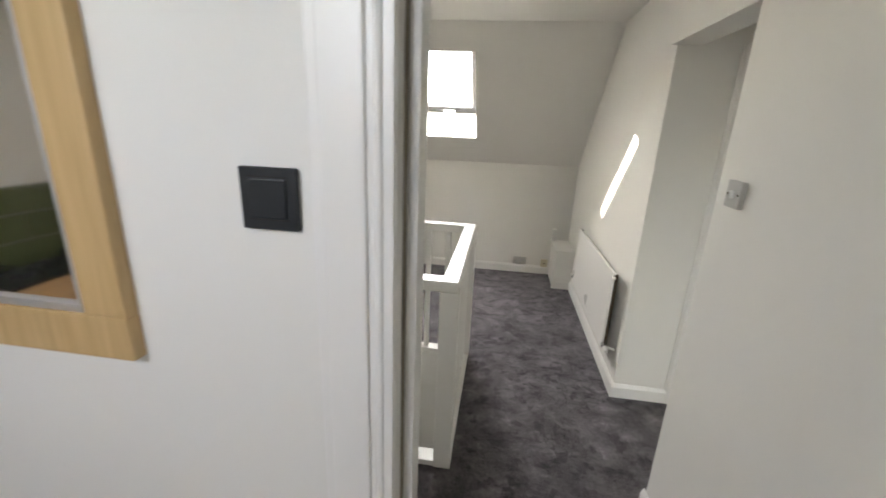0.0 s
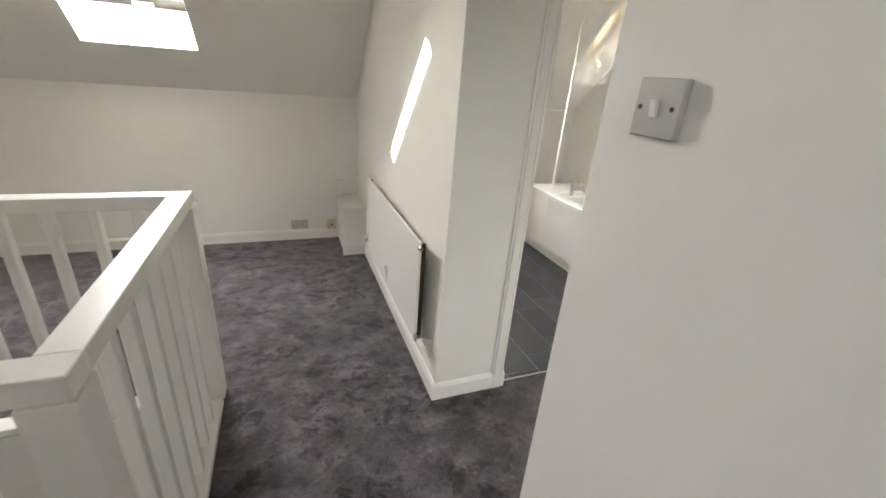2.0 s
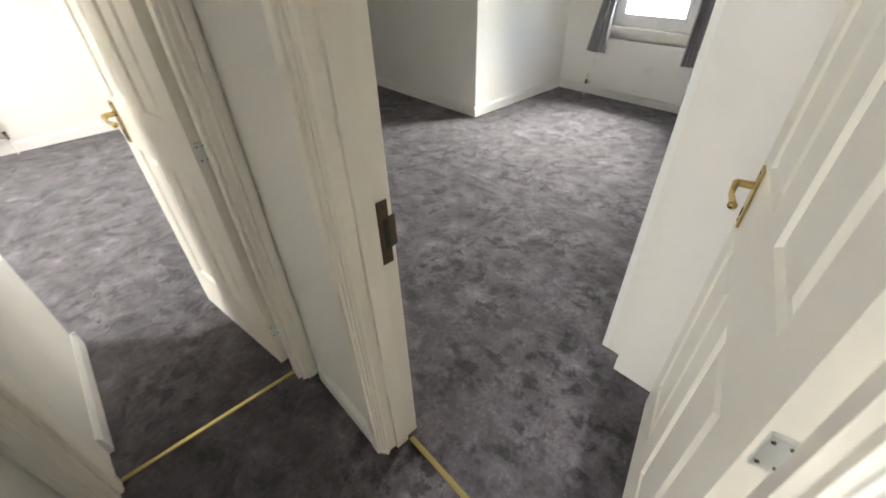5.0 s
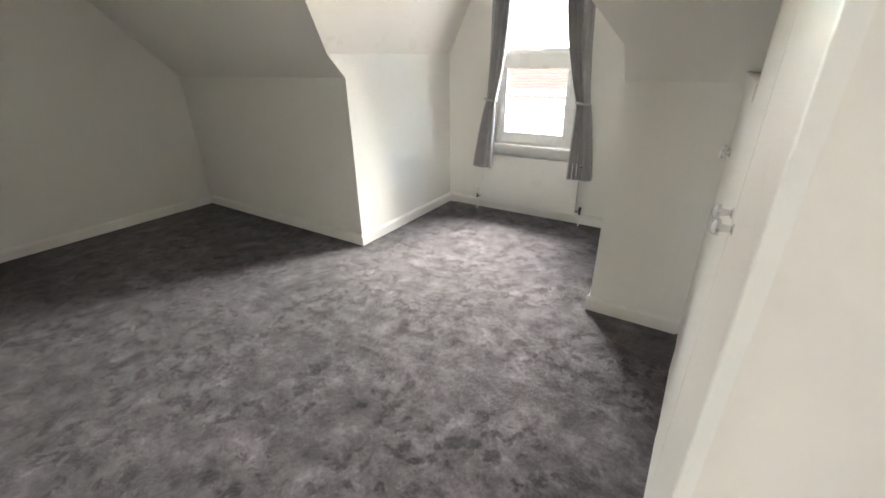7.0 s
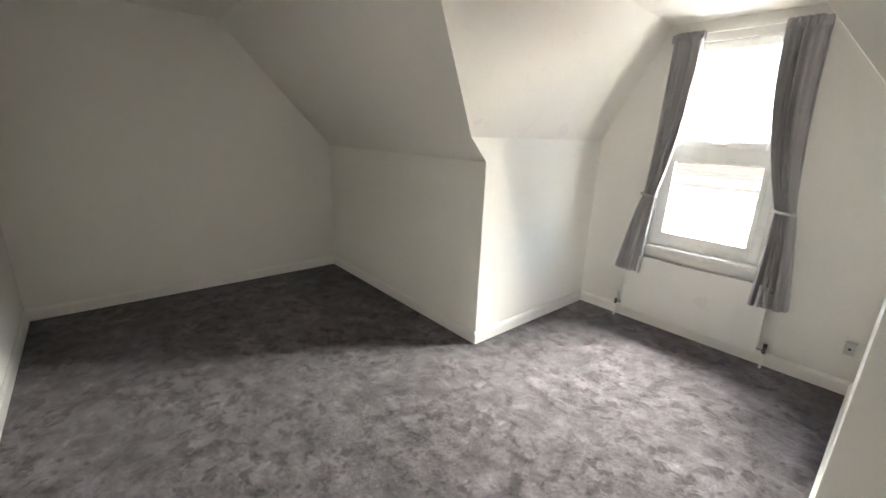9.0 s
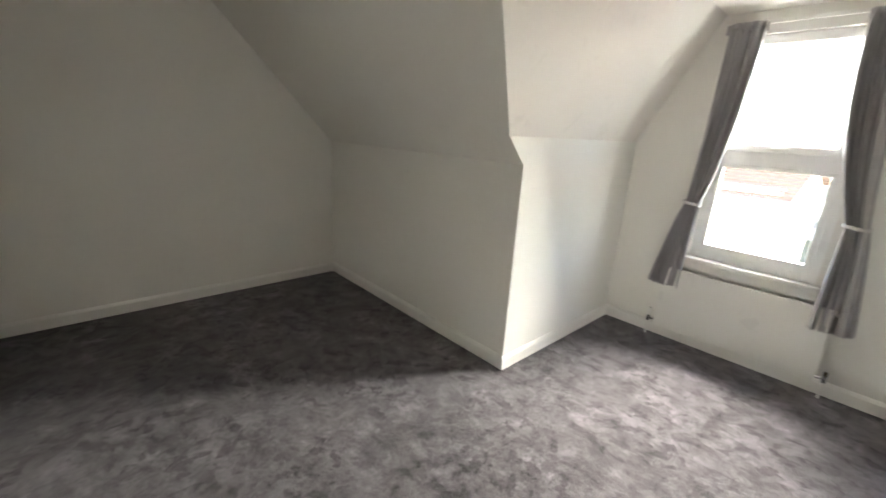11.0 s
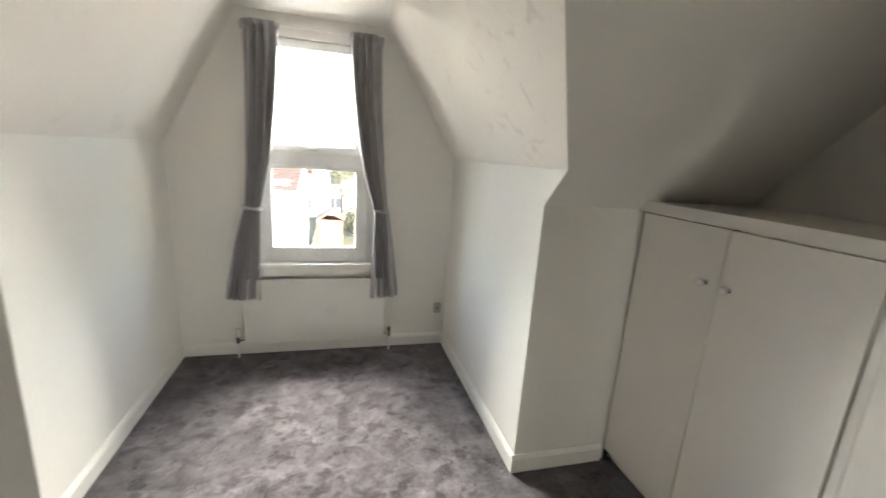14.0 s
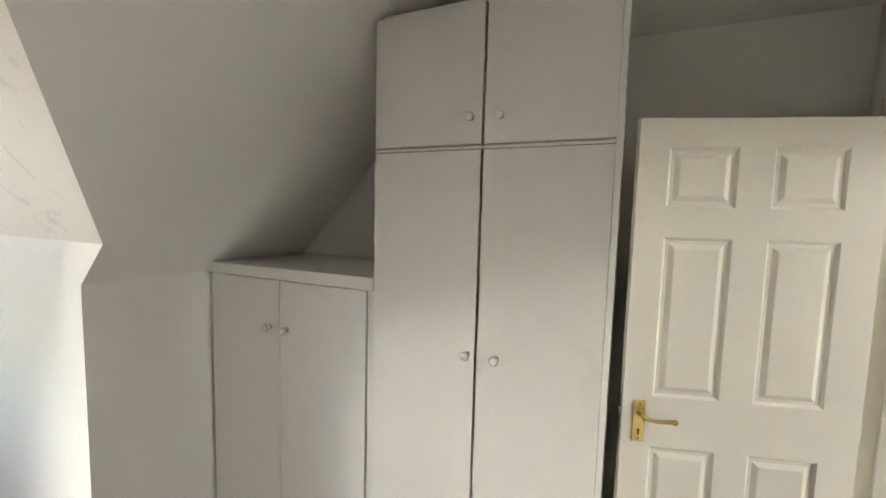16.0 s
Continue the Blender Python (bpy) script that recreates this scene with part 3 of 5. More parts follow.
fpart("stop", boxed(4.365, 4.41, 2.757, 2.769, 0, 2.0, bevel=0.003), CREAM, ef)
fpart("architrave", architrave(bmesh.new(), 4.355, 4.355, 3.43, 3.487, 2.06, (-1, 0)), CREAM, ef)
fpart("architrave", architrave(bmesh.new(), 4.355, 4.355, 2.692, 2.74, 2.06, (-1, 0)), CREAM, ef)
fpart("head", boxed(4.345, 4.475, 2.735, 3.43, 2.0, 2.03, bevel=0.003), CREAM, ef)


def threshold(x0, x1, y0, y1, mat=STRIP, label="narrow polished brass carpet strip across a doorway"):
    t = thing("threshold_strip", ((x0 + x1) / 2, (y0 + y1) / 2, 0), label, "threshold strip", "door threshold strips")
    fpart("strip", boxed(x0, x1, y0, y1, 0.0, 0.008, bevel=0.003), mat, t, smooth=True)


threshold(3.12, 3.85, 2.580, 2.599)
threshold(4.402, 4.418, 2.77, 3.395)
threshold(3.236, 3.785, 3.620, 3.626, STEEL, "thin plated steel strip between carpet and bathroom tiles")


# ---- doors ----
def raised_panel(parent, x0, x1, z0, z1, y, side):
    """A moulded panel let into a door's face at y, facing side: a sunk groove and a bevelled field."""
    bm = bmesh.new()
    o = [(x0, z0), (x1, z0), (x1, z1), (x0, z1)]

    def ring(d, sunk):
        return [bm.verts.new((x + (d if x == x0 else -d), y - side * sunk, z + (d if z == z0 else -d))) for x, z in o]
    rings = [ring(0, 0.0), ring(0.004, 0.003), ring(0.012, 0.011), ring(0.017, 0.011), ring(0.038, 0.0012), ring(0.042, 0.001)]
    for r0, r1 in zip(rings, rings[1:]):
        for i in range(4):
            j = (i + 1) % 4
            bm.faces.new((r0[i], r0[j], r1[j], r1[i]))
    bm.faces.new(rings[-1])
    part("panel", bm, parent.data.materials[0], parent)


def panel_door(name, hinge, turn, width, label, mat=CREAM, hinges=True):
    """A six-panel moulded door. Local x runs from the hinge to the free edge."""
    d = thing(name, hinge, label, "door", turn=turn)
    high, th = 1.985, 0.036
    w1 = (width - 0.107 * 2 - 0.105) / 2
    cols = ((0.118, 0.118 + w1), (width - 0.096 - w1, width - 0.096))
    cells = [(x0, x1, z0, z1) for z0, z1 in ((0.24, 0.842), (1.026, 1.588), (1.69, 1.890)) for x0, x1 in cols]
    bm = boxed(0.003, width, -0.009, 0.009, 0.008, high)
    for side in (-1, 1):
        holed(bm, (0, side * 0.009, 0), (1, 0, 0), (0, 0, 1), (0, side * 0.009, 0), [0.003, width], [0.008, high], cells)
    leaf = part("leaf", bm, mat, d)
    for c in cells:
        for side in (-1, 1):
            raised_panel(leaf, *c, side * th / 2, side)
    for side in (-1, 1):
        y = side * th / 2
        h = part("handle", boxed(width - 0.075, width - 0.035, min(y, y + side * 0.006), max(y, y + side * 0.006), 0.86, 1.01, bevel=0.0025), BRASS, d, "polished brass lock plate with a lever")
        bm = bmesh.new()
        tube(bm, (width - 0.055, y, 0.965), (width - 0.055, y + side * 0.042, 0.965), 0.009)
        tube(bm, (width - 0.055, y + side * 0.042, 0.965), (width - 0.10, y + side * 0.047, 0.957), 0.008, 0.006)
        tube(bm, (width - 0.10, y + side * 0.047, 0.957), (width - 0.158, y + side * 0.043, 0.958), 0.006, 0.0075)
        ball(bm, (width - 0.160, y + side * 0.043, 0.957), 0.010)
        part("lever", bm, BRASS, h, smooth=True)
        bm = bmesh.new()
        tube(bm, (width - 0.055, y + side * 0.004, 0.902), (width - 0.055, y + side * 0.0075, 0.902), 0.005)
        box(bm, width - 0.058, width - 0.052, min(y + side * 0.004, y + side * 0.0075), max(y + side * 0.004, y + side * 0.0075), 0.884, 0.90)
        part("keyhole", bm, DARK, h)
        for dz in (0.872, 0.998):
            part("screw", tube(bmesh.new(), (width - 0.055, y + side * 0.005, dz), (width - 0.055, y + side * 0.0075, dz), 0.0035, seg=8), OLDBRASS_SHADE, h)
    lk = part("latch", boxed(width - 0.001, width + 0.002, -0.012, 0.012, 0.85, 1.02), STEEL, d)
    part("bolt", boxed(width + 0.002, width + 0.010, -0.007, 0.007, 0.95, 0.975, bevel=0.002), STEEL, lk)
    if hinges:
        for z in (0.20, 0.96, 1.78):
            hg = part("hinge", boxed(-0.004, 0.002, -0.018, 0.012, z - 0.032, z + 0.032, bevel=0.001), HINGE, d, "bright plated steel butt hinge")
            part("pin", tube(bmesh.new(), (-0.002, -th / 2 - 0.004, z - 0.032), (-0.002, -th / 2 - 0.004, z + 0.032), 0.005, seg=10), HINGE, hg)
            for sx, sz in ((-0.012, 0.021), (0.006, 0.021), (-0.012, -0.021), (0.006, -0.021)):
                part("screw", tube(bmesh.new(), (-0.003, sx, z + sz), (-0.0052, sx, z + sz), 0.0028, seg=8), DARK, hg)
    return d


panel_door("door", (3.118, 2.572, 0), math.degrees(math.atan2(-0.729, 0.202)), 0.752, "open cream six-panel door with a brass lever handle, beside the wardrobe")
panel_door("door", (4.485, 2.768, 0), 8.5, 0.645, "open white six-panel door of the second bedroom with a brass lever")


# ---- rooflights ----
def rooflight(name, hole, origin, v, n, label, frame_mat):
    """A sash at the outer face of a hole in a slope; v runs up the slope, n out of the roof."""
    u0, u1, v0, v1 = hole
    o, v, n = Vector(origin), Vector(v), Vector(n)
    m = Matrix((( 1, v.x, n.x, o.x), (0, v.y, n.y, o.y), (0, v.z, n.z, o.z), (0, 0, 0, 1)))
    w = new(name)
    w.empty_display_size = 0.1
    w.matrix_world = Matrix.Translation(m @ Vector(((u0 + u1) / 2, v0, RT)))
    tagged(w, label, "rooflight", kind="structure")

    def put(part_name, bm, mat, parent=None, smooth=False):
        bmesh.ops.transform(bm, matrix=m, verts=bm.verts)
        return fpart(part_name, bm, mat, w, smooth=smooth)
    f = 0.075
    z0, z1 = RT - 0.05, RT + 0.02
    put("frame", boxed(u0, u1, v0, v0 + f, z0, z1, bevel=0.004), frame_mat)
    put("frame", boxed(u0, u1, v1 - f, v1, z0, z1, bevel=0.004), frame_mat)
    put("frame", boxed(u0, u0 + f, v0 + f, v1 - f, z0, z1, bevel=0.004), frame_mat)
    put("frame", boxed(u1 - f, u1, v0 + f, v1 - f, z0, z1, bevel=0.004), frame_mat)
    mid = (u0 + u1) / 2
    put("catch", boxed(mid - 0.06, mid + 0.06, v0 + 0.012, v0 + 0.04, z0 - 0.022, z0, bevel=0.006), PLAST)
    pane = put("pane", boxed(u0 + f, u1 - f, v0 + f, v1 - f, RT - 0.012, RT - 0.008), PANE)
    pane.visible_shadow = False
    return w


NN = Vector((0, s2, s2))
rooflight("window_landing", SKY["landing"], (0, YN, KN), (0, -s2, s2), NN, "closed rooflight in a dark aluminium frame over the landing", SASHGREY)
rooflight("window_bathroom", SKY["bathroom"], (0, YN, KN), (0, -s2, s2), NN, "closed pine-framed rooflight over the bathroom", PINE)
rooflight("window_bedroom_two", SKY["bedroom"], (0, YN, KN), (0, -s2, s2), NN, "closed rooflight over the second bedroom", PINE)
rooflight("window_kitchen", KSKY, (0, YS, KS), (0, cs, PS * cs), NS, "closed rooflight over the kitchen", PINE)

# ---- bedroom window ----
wx0, wx1, wz0, wz1 = WIN
win = thing("window_bay", (5.08, DY, wz0), "white plastic window with a top opening light above a fixed pane", "window", kind="structure")
fy0, fy1 = DY - 0.085, DY - 0.02
fr = fpart("frame", boxed(wx0, wx0 + 0.055, fy0, fy1, wz0, wz1, bevel=0.004), UPVC, win)
fpart("frame", boxed(wx1 - 0.055, wx1, fy0, fy1, wz0, wz1, bevel=0.004), UPVC, win)
fpart("frame", boxed(wx0 + 0.055, wx1 - 0.055, fy0, fy1, wz1 - 0.07, wz1, bevel=0.004), UPVC, win)
fpart("frame", boxed(wx0 + 0.055, wx1 - 0.055, fy0, fy1, wz0, wz0 + 0.06, bevel=0.004), UPVC, win)
fpart("transom", boxed(wx0 + 0.055, wx1 - 0.055, fy0, fy1, 1.40, 1.505, bevel=0.004), UPVC, win)


def sash(z0, z1, handle):
    x0, x1, y0, y1, f = wx0 + 0.05, wx1 - 0.05, DY - 0.07, DY - 0.004, 0.05
    s = fpart("sash", boxed(x0, x0 + f, y0, y1, z0, z1, bevel=0.006), UPVC, win)
    for b in ((x1 - f, x1, y0, y1, z0, z1), (x0 + f, x1 - f, y0, y1, z0, z0 + f), (x0 + f, x1 - f, y0, y1, z1 - f, z1)):
        fpart("rail", boxed(*b, bevel=0.006), UPVC, s)
    p = fpart("pane", boxed(x0 + f, x1 - f, DY - 0.045, DY - 0.041, z0 + f, z1 - f), PANE, s)
    p.visible_shadow = False
    for b in ((x0 + f - 0.003, x0 + f + 0.004, z0 + f, z1 - f), (x1 - f - 0.004, x1 - f + 0.003, z0 + f, z1 - f)):
        fpart("gasket", boxed(b[0], b[1], DY - 0.04, DY - 0.03, b[2], b[3]), GREYPL, s)
    if handle:
        bm = boxed(5.05, 5.11, DY - 0.004, DY + 0.008, z0 + 0.012, z0 + 0.036, bevel=0.003)
        box(bm, 5.03, 5.14, DY + 0.008, DY + 0.020, z0 + 0.016, z0 + 0.032, 0.004)
        fpart("handle", bm, PLAST, s)


sash(1.492, 2.205, True)
bottom = boxed(wx0 + 0.05, wx1 - 0.05, DY - 0.06, DY - 0.012, 0.755, 0.812, bevel=0.004)
fpart("glazing_bead", bottom, UPVC, win)
for x0, x1 in ((wx0 + 0.05, wx0 + 0.085), (wx1 - 0.085, wx1 - 0.05)):
    fpart("glazing_bead", boxed(x0, x1, DY - 0.06, DY - 0.012, 0.785, 1.385, bevel=0.004), UPVC, win)
fpart("glazing_bead", boxed(wx0 + 0.05, wx1 - 0.05, DY - 0.06, DY - 0.012, 1.375, 1.40, bevel=0.004), UPVC, win)
low = fpart("pane", boxed(wx0 + 0.08, wx1 - 0.08, DY - 0.045, DY - 0.041, 0.78, 1.38), PANE, win)
low.visible_shadow = False
fpart("sill", boxed(wx0 - 0.03, wx1 + 0.03, DY - 0.02, DY + 0.055, 0.665, 0.70, bevel=0.007), GLOSS, win, "white gloss window board")
fpart("apron", boxed(wx0 - 0.015, wx1 + 0.015, DY, DY + 0.03, 0.60, 0.665, bevel=0.004), GLOSS, win)
fpart("head_board", boxed(wx0 - 0.01, wx1 + 0.01, DY - 0.02, DY + 0.022, 2.215, 2.285, bevel=0.005), GLOSS, win)


# ---- curtains ----
def curtain(x_top0, x_top1, x_tie, x_bot0, x_bot1, z_bot, label):
    """Pleated cloth hung from a track, gathered by a tie at 1.11 m."""
    c = thing("curtain", ((x_top0 + x_top1) / 2, DY + 0.09, z_bot), label, "curtain", "curtains at the window")
    bm = bmesh.new()
    zt, ztie, cols, rows = 2.278, 1.108, 110, 60
    grid = []
    for i in range(rows + 1):
        z = zt + (z_bot - zt) * i / rows
        if z > ztie:
            f = (zt - z) / (zt - ztie)
            g = f ** 2.1
            c0 = x_top0 * (1 - g) + (x_tie - 0.052) * g
            c1 = x_top1 * (1 - g) + (x_tie + 0.052) * g
            fold = 0.028 + 0.012 * math.sin(min(1, f * 1.4) * math.pi)
        else:
            f = (ztie - z) / (ztie - z_bot)
            g = f ** 0.75
            c0 = (x_tie - 0.052) * (1 - g) + x_bot0 * g
            c1 = (x_tie + 0.052) * (1 - g) + x_bot1 * g
            fold = 0.016 + 0.022 * g
        row = []
        for j in range(cols + 1):
            s = j / cols
            ph = (s + 0.04 * math.sin(s * 9 + x_tie * 7)) * math.pi * 2 * 4.6
            sag = noise.noise(Vector((s * 5, z * 1.7, x_tie)))
            y = fold * (math.sin(ph + 0.5 * sag) + 0.35 * math.sin(2.3 * ph + z * 2 + x_tie)) + 0.012 * sag
            if zt - z < 0.05:
                y = 0.012 * math.sin(ph * 2) + 0.004
            e = max(0.0, ((s if x_tie > 5.06 else 1 - s) - 0.78) / 0.22)
            y = y * (1 - 0.8 * e) - 0.066 * e * e * (3 - 2 * e)
            x = c0 + (c1 - c0) * s + 0.006 * math.sin(ph * 1.0 + 1.2)
            dz = 0.010 * math.sin(ph) * (i / rows) ** 8
            row.append(bm.verts.new((x, DY + 0.088 + y, z + dz)))
        grid.append(row)
    for r0, r1 in zip(grid, grid[1:]):
        for j in range(cols):
            bm.faces.new((r0[j], r0[j + 1], r1[j + 1], r1[j]))
    ob = fpart("drape", bm, CLOTH, c, smooth=True)
    mod = ob.modifiers.new("thickness", "SOLIDIFY")
    mod.thickness = 0.003
    bm = bmesh.new()
    seg = 40
    ring = []
    for k in range(seg):
        a = 2 * math.pi * k / seg
        p = Vector((x_tie + 0.061 * math.cos(a), DY + 0.088 + 0.042 * math.sin(a), ztie + 0.008 * math.cos(a)))
        ring.append([bm.verts.new(p + Vector((0.004 * math.cos(a) * d, 0.004 * math.sin(a) * d, h))) for d, h in ((0, -0.009), (1, -0.009), (1, 0.009), (0, 0.009))])
    for k in range(seg):
        a, b = ring[k], ring[(k + 1) % seg]
        for q in range(4):
            bm.faces.new((a[q], a[(q + 1) % 4], b[(q + 1) % 4], b[q]))
    fpart("tie_back", bm, TIE, c, "pale grey curtain tie", smooth=True)
    fpart("heading_tape", boxed(min(x_top0, x_top1), max(x_top0, x_top1), DY + 0.074, DY + 0.078, 2.215, 2.272), CLOTH, c)
    return c


curtain(5.285, 5.51, 5.478, 5.435, 5.695, 0.452, "grey cloth curtain gathered by a tie, beside the window")
curtain(4.625, 4.845, 4.61, 4.455, 4.68, 0.445, "grey cloth curtain tied back, hanging straight to its hem")
track = thing("curtain_track", (5.06, DY + 0.05, 2.267), "slim white curtain track above the window", "curtain track")
fpart("rail", boxed(4.60, 5.52, DY + 0.055, DY + 0.075, 2.262, 2.282, bevel=0.003), PLAST, track)
for x in (4.63, 5.06, 5.49):
    fpart("bracket", boxed(x - 0.012, x + 0.012, DY, DY + 0.06, 2.269, 2.289, bevel=0.002), PLAST, track)


# ---- radiators ----
def radiator(at, turn, length, z0, z1, label, lines, side_valve=False):
    """A panel radiator. Local x runs along the wall, -y points into the room; y = 0 is the wall."""
    r = thing("radiator", at, label, "radiator", turn=turn)
    h = z1 - z0
    bm = boxed(0, length, -0.075, -0.060, z0, z1, bevel=0.006, seg=3)
    body = part("panel", bm, RADW, r)
    if lines:
        n = int(length / 0.0333)
        for k in range(n):
            x = (k + 0.5) * length / n
            part("rib", boxed(x - 0.009, x + 0.009, -0.080, -0.072, z0 + 0.03, z1 - 0.03, bevel=0.003, seg=1), RADW, body)
    bm = bmesh.new()
    n = int(length / 0.025)
    n += 1 - n % 2
    front, back = [], []
    for k in range(2 * n):
        x = 0.02 + (length - 0.04) * ((k + 1) // 2) / n
        y = -0.060 if k % 4 in (0, 3) else -0.036
        front.append((x - 0.002, y, z0 + 0.04))
        back.append((x + 0.002, y, z0 + 0.04))
    low = [bm.verts.new(p) for p in front + back[::-1]]
    top = [bm.verts.new((p[0], p[1], z1 - 0.05)) for p in front + back[::-1]]
    for k in range(len(low)):
        bm.faces.new((low[k - 1], low[k], top[k], top[k - 1]))
    half = len(front)
    for row in (low, top):
        for k in range(half - 1):
            bm.faces.new((row[k], row[k + 1], row[2 * half - 2 - k], row[2 * half - 1 - k]))
    part("convector", bm, RADW, r, "folded convector fins")
    # dark strips carry the wall gap's shade at both panel ends as colour
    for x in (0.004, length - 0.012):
        part("end_shade", boxed(x, x + 0.008, -0.062, -0.040, z0 + 0.012, z1 - 0.012), OLDBRASS_SHADE, r, "dark strip put in for the shade behind the panel's end")
    for x in (0.16, length - 0.16):
        part("bracket", boxed(x - 0.02, x + 0.02, -0.061, 0.0, z0 + 0.06, z1 - 0.06), RADW, r)
    for e in (0, 1):
        s, x = (-1, 0.0) if e == 0 else (1, length)
        v = part("valve", tube(bmesh.new(), (x, -0.068, z0 + 0.04), (x + s * 0.035, -0.068, z0 + 0.04), 0.011), CHROME, r, "chrome radiator valve", smooth=True)
        if side_valve:
            part("valve_body", tube(bmesh.new(), (x + s * 0.03, -0.068, z0 + 0.04), (x + s * 0.06, -0.068, z0 + 0.04), 0.016), CHROME, v, smooth=True)
            part("cap", tube(bmesh.new(), (x + s * 0.06, -0.068, z0 + 0.04), (x + s * 0.115, -0.068, z0 + 0.04), 0.015, 0.013), PLAST, v, smooth=True)
            part("pipe", tube(bmesh.new(), (x + s * 0.045, -0.068, z0 + 0.04), (x + s * 0.045, 0.0, z0 + 0.02), 0.008), RADW, r, smooth=True)
            continue
        bm = tube(bmesh.new(), (x + s * 0.045, -0.068, z0 + 0.015), (x + s * 0.045, -0.068, z0 + 0.062), 0.014)
        part("valve_body", bm, CHROME, v, smooth=True)
        cap = bmesh.new()
        tube(cap, (x + s * 0.045, -0.068, z0 + 0.062), (x + s * 0.045, -0.068, z0 + (0.125 if e == 0 else 0.085)), 0.015 if e == 0 else 0.012, 0.013)
        part("cap", cap, PLAST if e == 0 else OLDBRASS_SHADE, v, smooth=True)
        part("pipe", tube(bmesh.new(), (x + s * 0.045, -0.068, 0.0), (x + s * 0.045, -0.068, z0 + 0.018), 0.0075), RADW, r, smooth=True)
    for x in (0.0, length):
        s = -1 if x == 0 else 1
        part("plug", tube(bmesh.new(), (x - s * 0.004, -0.066, z1 - 0.03), (x + s * 0.013, -0.066, z1 - 0.03), 0.013, 0.010, 10), CHROME, r, smooth=True)
    return r


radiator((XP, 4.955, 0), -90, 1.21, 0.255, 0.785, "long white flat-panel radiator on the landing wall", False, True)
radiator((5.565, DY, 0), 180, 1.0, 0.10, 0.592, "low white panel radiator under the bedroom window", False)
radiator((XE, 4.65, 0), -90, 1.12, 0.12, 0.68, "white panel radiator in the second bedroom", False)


# ---- switches and sockets ----
def plate(name, at, normal, w, h, d, mat, label, category, detail="rocker", dark=DARK):
    """A wall plate. normal: (x, y) into the room."""
    turn = math.degrees(math.atan2(normal[1], normal[0])) + 90
    p = thing(name, at, label, category, turn=turn)
    body = part("plate", boxed(-w / 2, w / 2, -d, 0, -h / 2, h / 2, bevel=0.004, seg=3), mat, p, smooth=True)
    if detail == "rocker":
        bm = boxed(-0.006, 0.006, -d - 0.007, -d + 0.001, -0.013, 0.013, bevel=0.002)
        bmesh.ops.rotate(bm, cent=(0, -d, 0), matrix=Matrix.Rotation(radians(9), 3, "X"), verts=bm.verts)
        part("rocker", bm, PLAST, p)
        for x in (-0.03, 0.03):
            part("screw", tube(bmesh.new(), (x, -d + 0.001, 0), (x, -d - 0.0012, 0), 0.0038, seg=10), OLDBRASS_SHADE, p)
    elif detail == "wide":
        part("rocker", boxed(-0.031, 0.031, -d - 0.004, -d + 0.001, -0.030, 0.033, bevel=0.003), mat, p)
        part("groove", boxed(-0.033, 0.033, -d - 0.0005, -d + 0.001, -0.0335, -0.031), dark, p)
        part("groove", boxed(-0.033, 0.033, -d - 0.0005, -d + 0.001, 0.0335, 0.036), dark, p)
    elif detail == "double":
        for x in (-0.036, 0.036):
            for dx, dz, w2, h2 in ((0, 0.020, 0.004, 0.009), (-0.011, 0.0, 0.007, 0.004), (0.011, 0.0, 0.007, 0.004)):
                part("slot", boxed(x + dx - w2 / 2, x + dx + w2 / 2, -d - 0.0006, -d + 0.001, dz - h2 / 2 - 0.006, dz + h2 / 2 - 0.006), dark, p)
            part("rocker", boxed(x - 0.02 - 0.006, x - 0.02 + 0.006, -d - 0.004, -d, 0.02, 0.034, bevel=0.0015), mat, p)
    else:
        part("outlet", tube(bmesh.new(), (0, -d + 0.001, 0), (0, -d - 0.004, 0), 0.008), dark, p)
    return p


plate("light_switch", (XQ, 2.650, 1.447), W_, 0.082, 0.085, 0.017, GREYPL, "single white light switch on a grey-white plate", "light switch")
plate("light_switch", (1.680, KY0, 1.50), S_, 0.094, 0.098, 0.012, BLACKPL, "black square light switch on a white kitchen wall", "light switch", "wide")
plate("wall_socket", (2.32, YN, 0.142), S_, 0.146, 0.086, 0.012, GREYPL, "grey double socket low on the landing wall", "socket", "double")
plate("telephone_socket", (2.60, YN, 0.135), S_, 0.075, 0.085, 0.03, CREAMPL, "yellowed cream telephone box beside the corner boxing", "socket", "round")
plate("aerial_socket", (4.125, DY, 0.315), N_, 0.055, 0.08, 0.03, GREYPL, "small grey-white aerial socket beside the window", "socket", "round")
plate("wall_socket", (7.29, 2.58, 0.385), S_, 0.146, 0.086, 0.012, PLAST, "white double socket low on the bedroom wall", "socket", "double")

# boxing in the landing's corner
bx = thing("pipe_boxing", (2.74, 5.64, 0), "small white painted pipe boxing in the corner", "boxing")
fpart("body", boxed(2.66, XP, 5.42, YN, 0, 0.405, bevel=0.003), GLOSS, bx)
fpart("lid", boxed(2.65, XP, 5.41, YN, 0.405, 0.42, bevel=0.003), GLOSS, bx)
fpart("riser", boxed(2.655, 2.70, 5.80, YN, 0.42, 0.55, bevel=0.003), GLOSS, bx)
fpart("skirting", boxed(2.645, XP, 5.405, 5.42, 0, 0.075, bevel=0.003), GLOSS, bx)


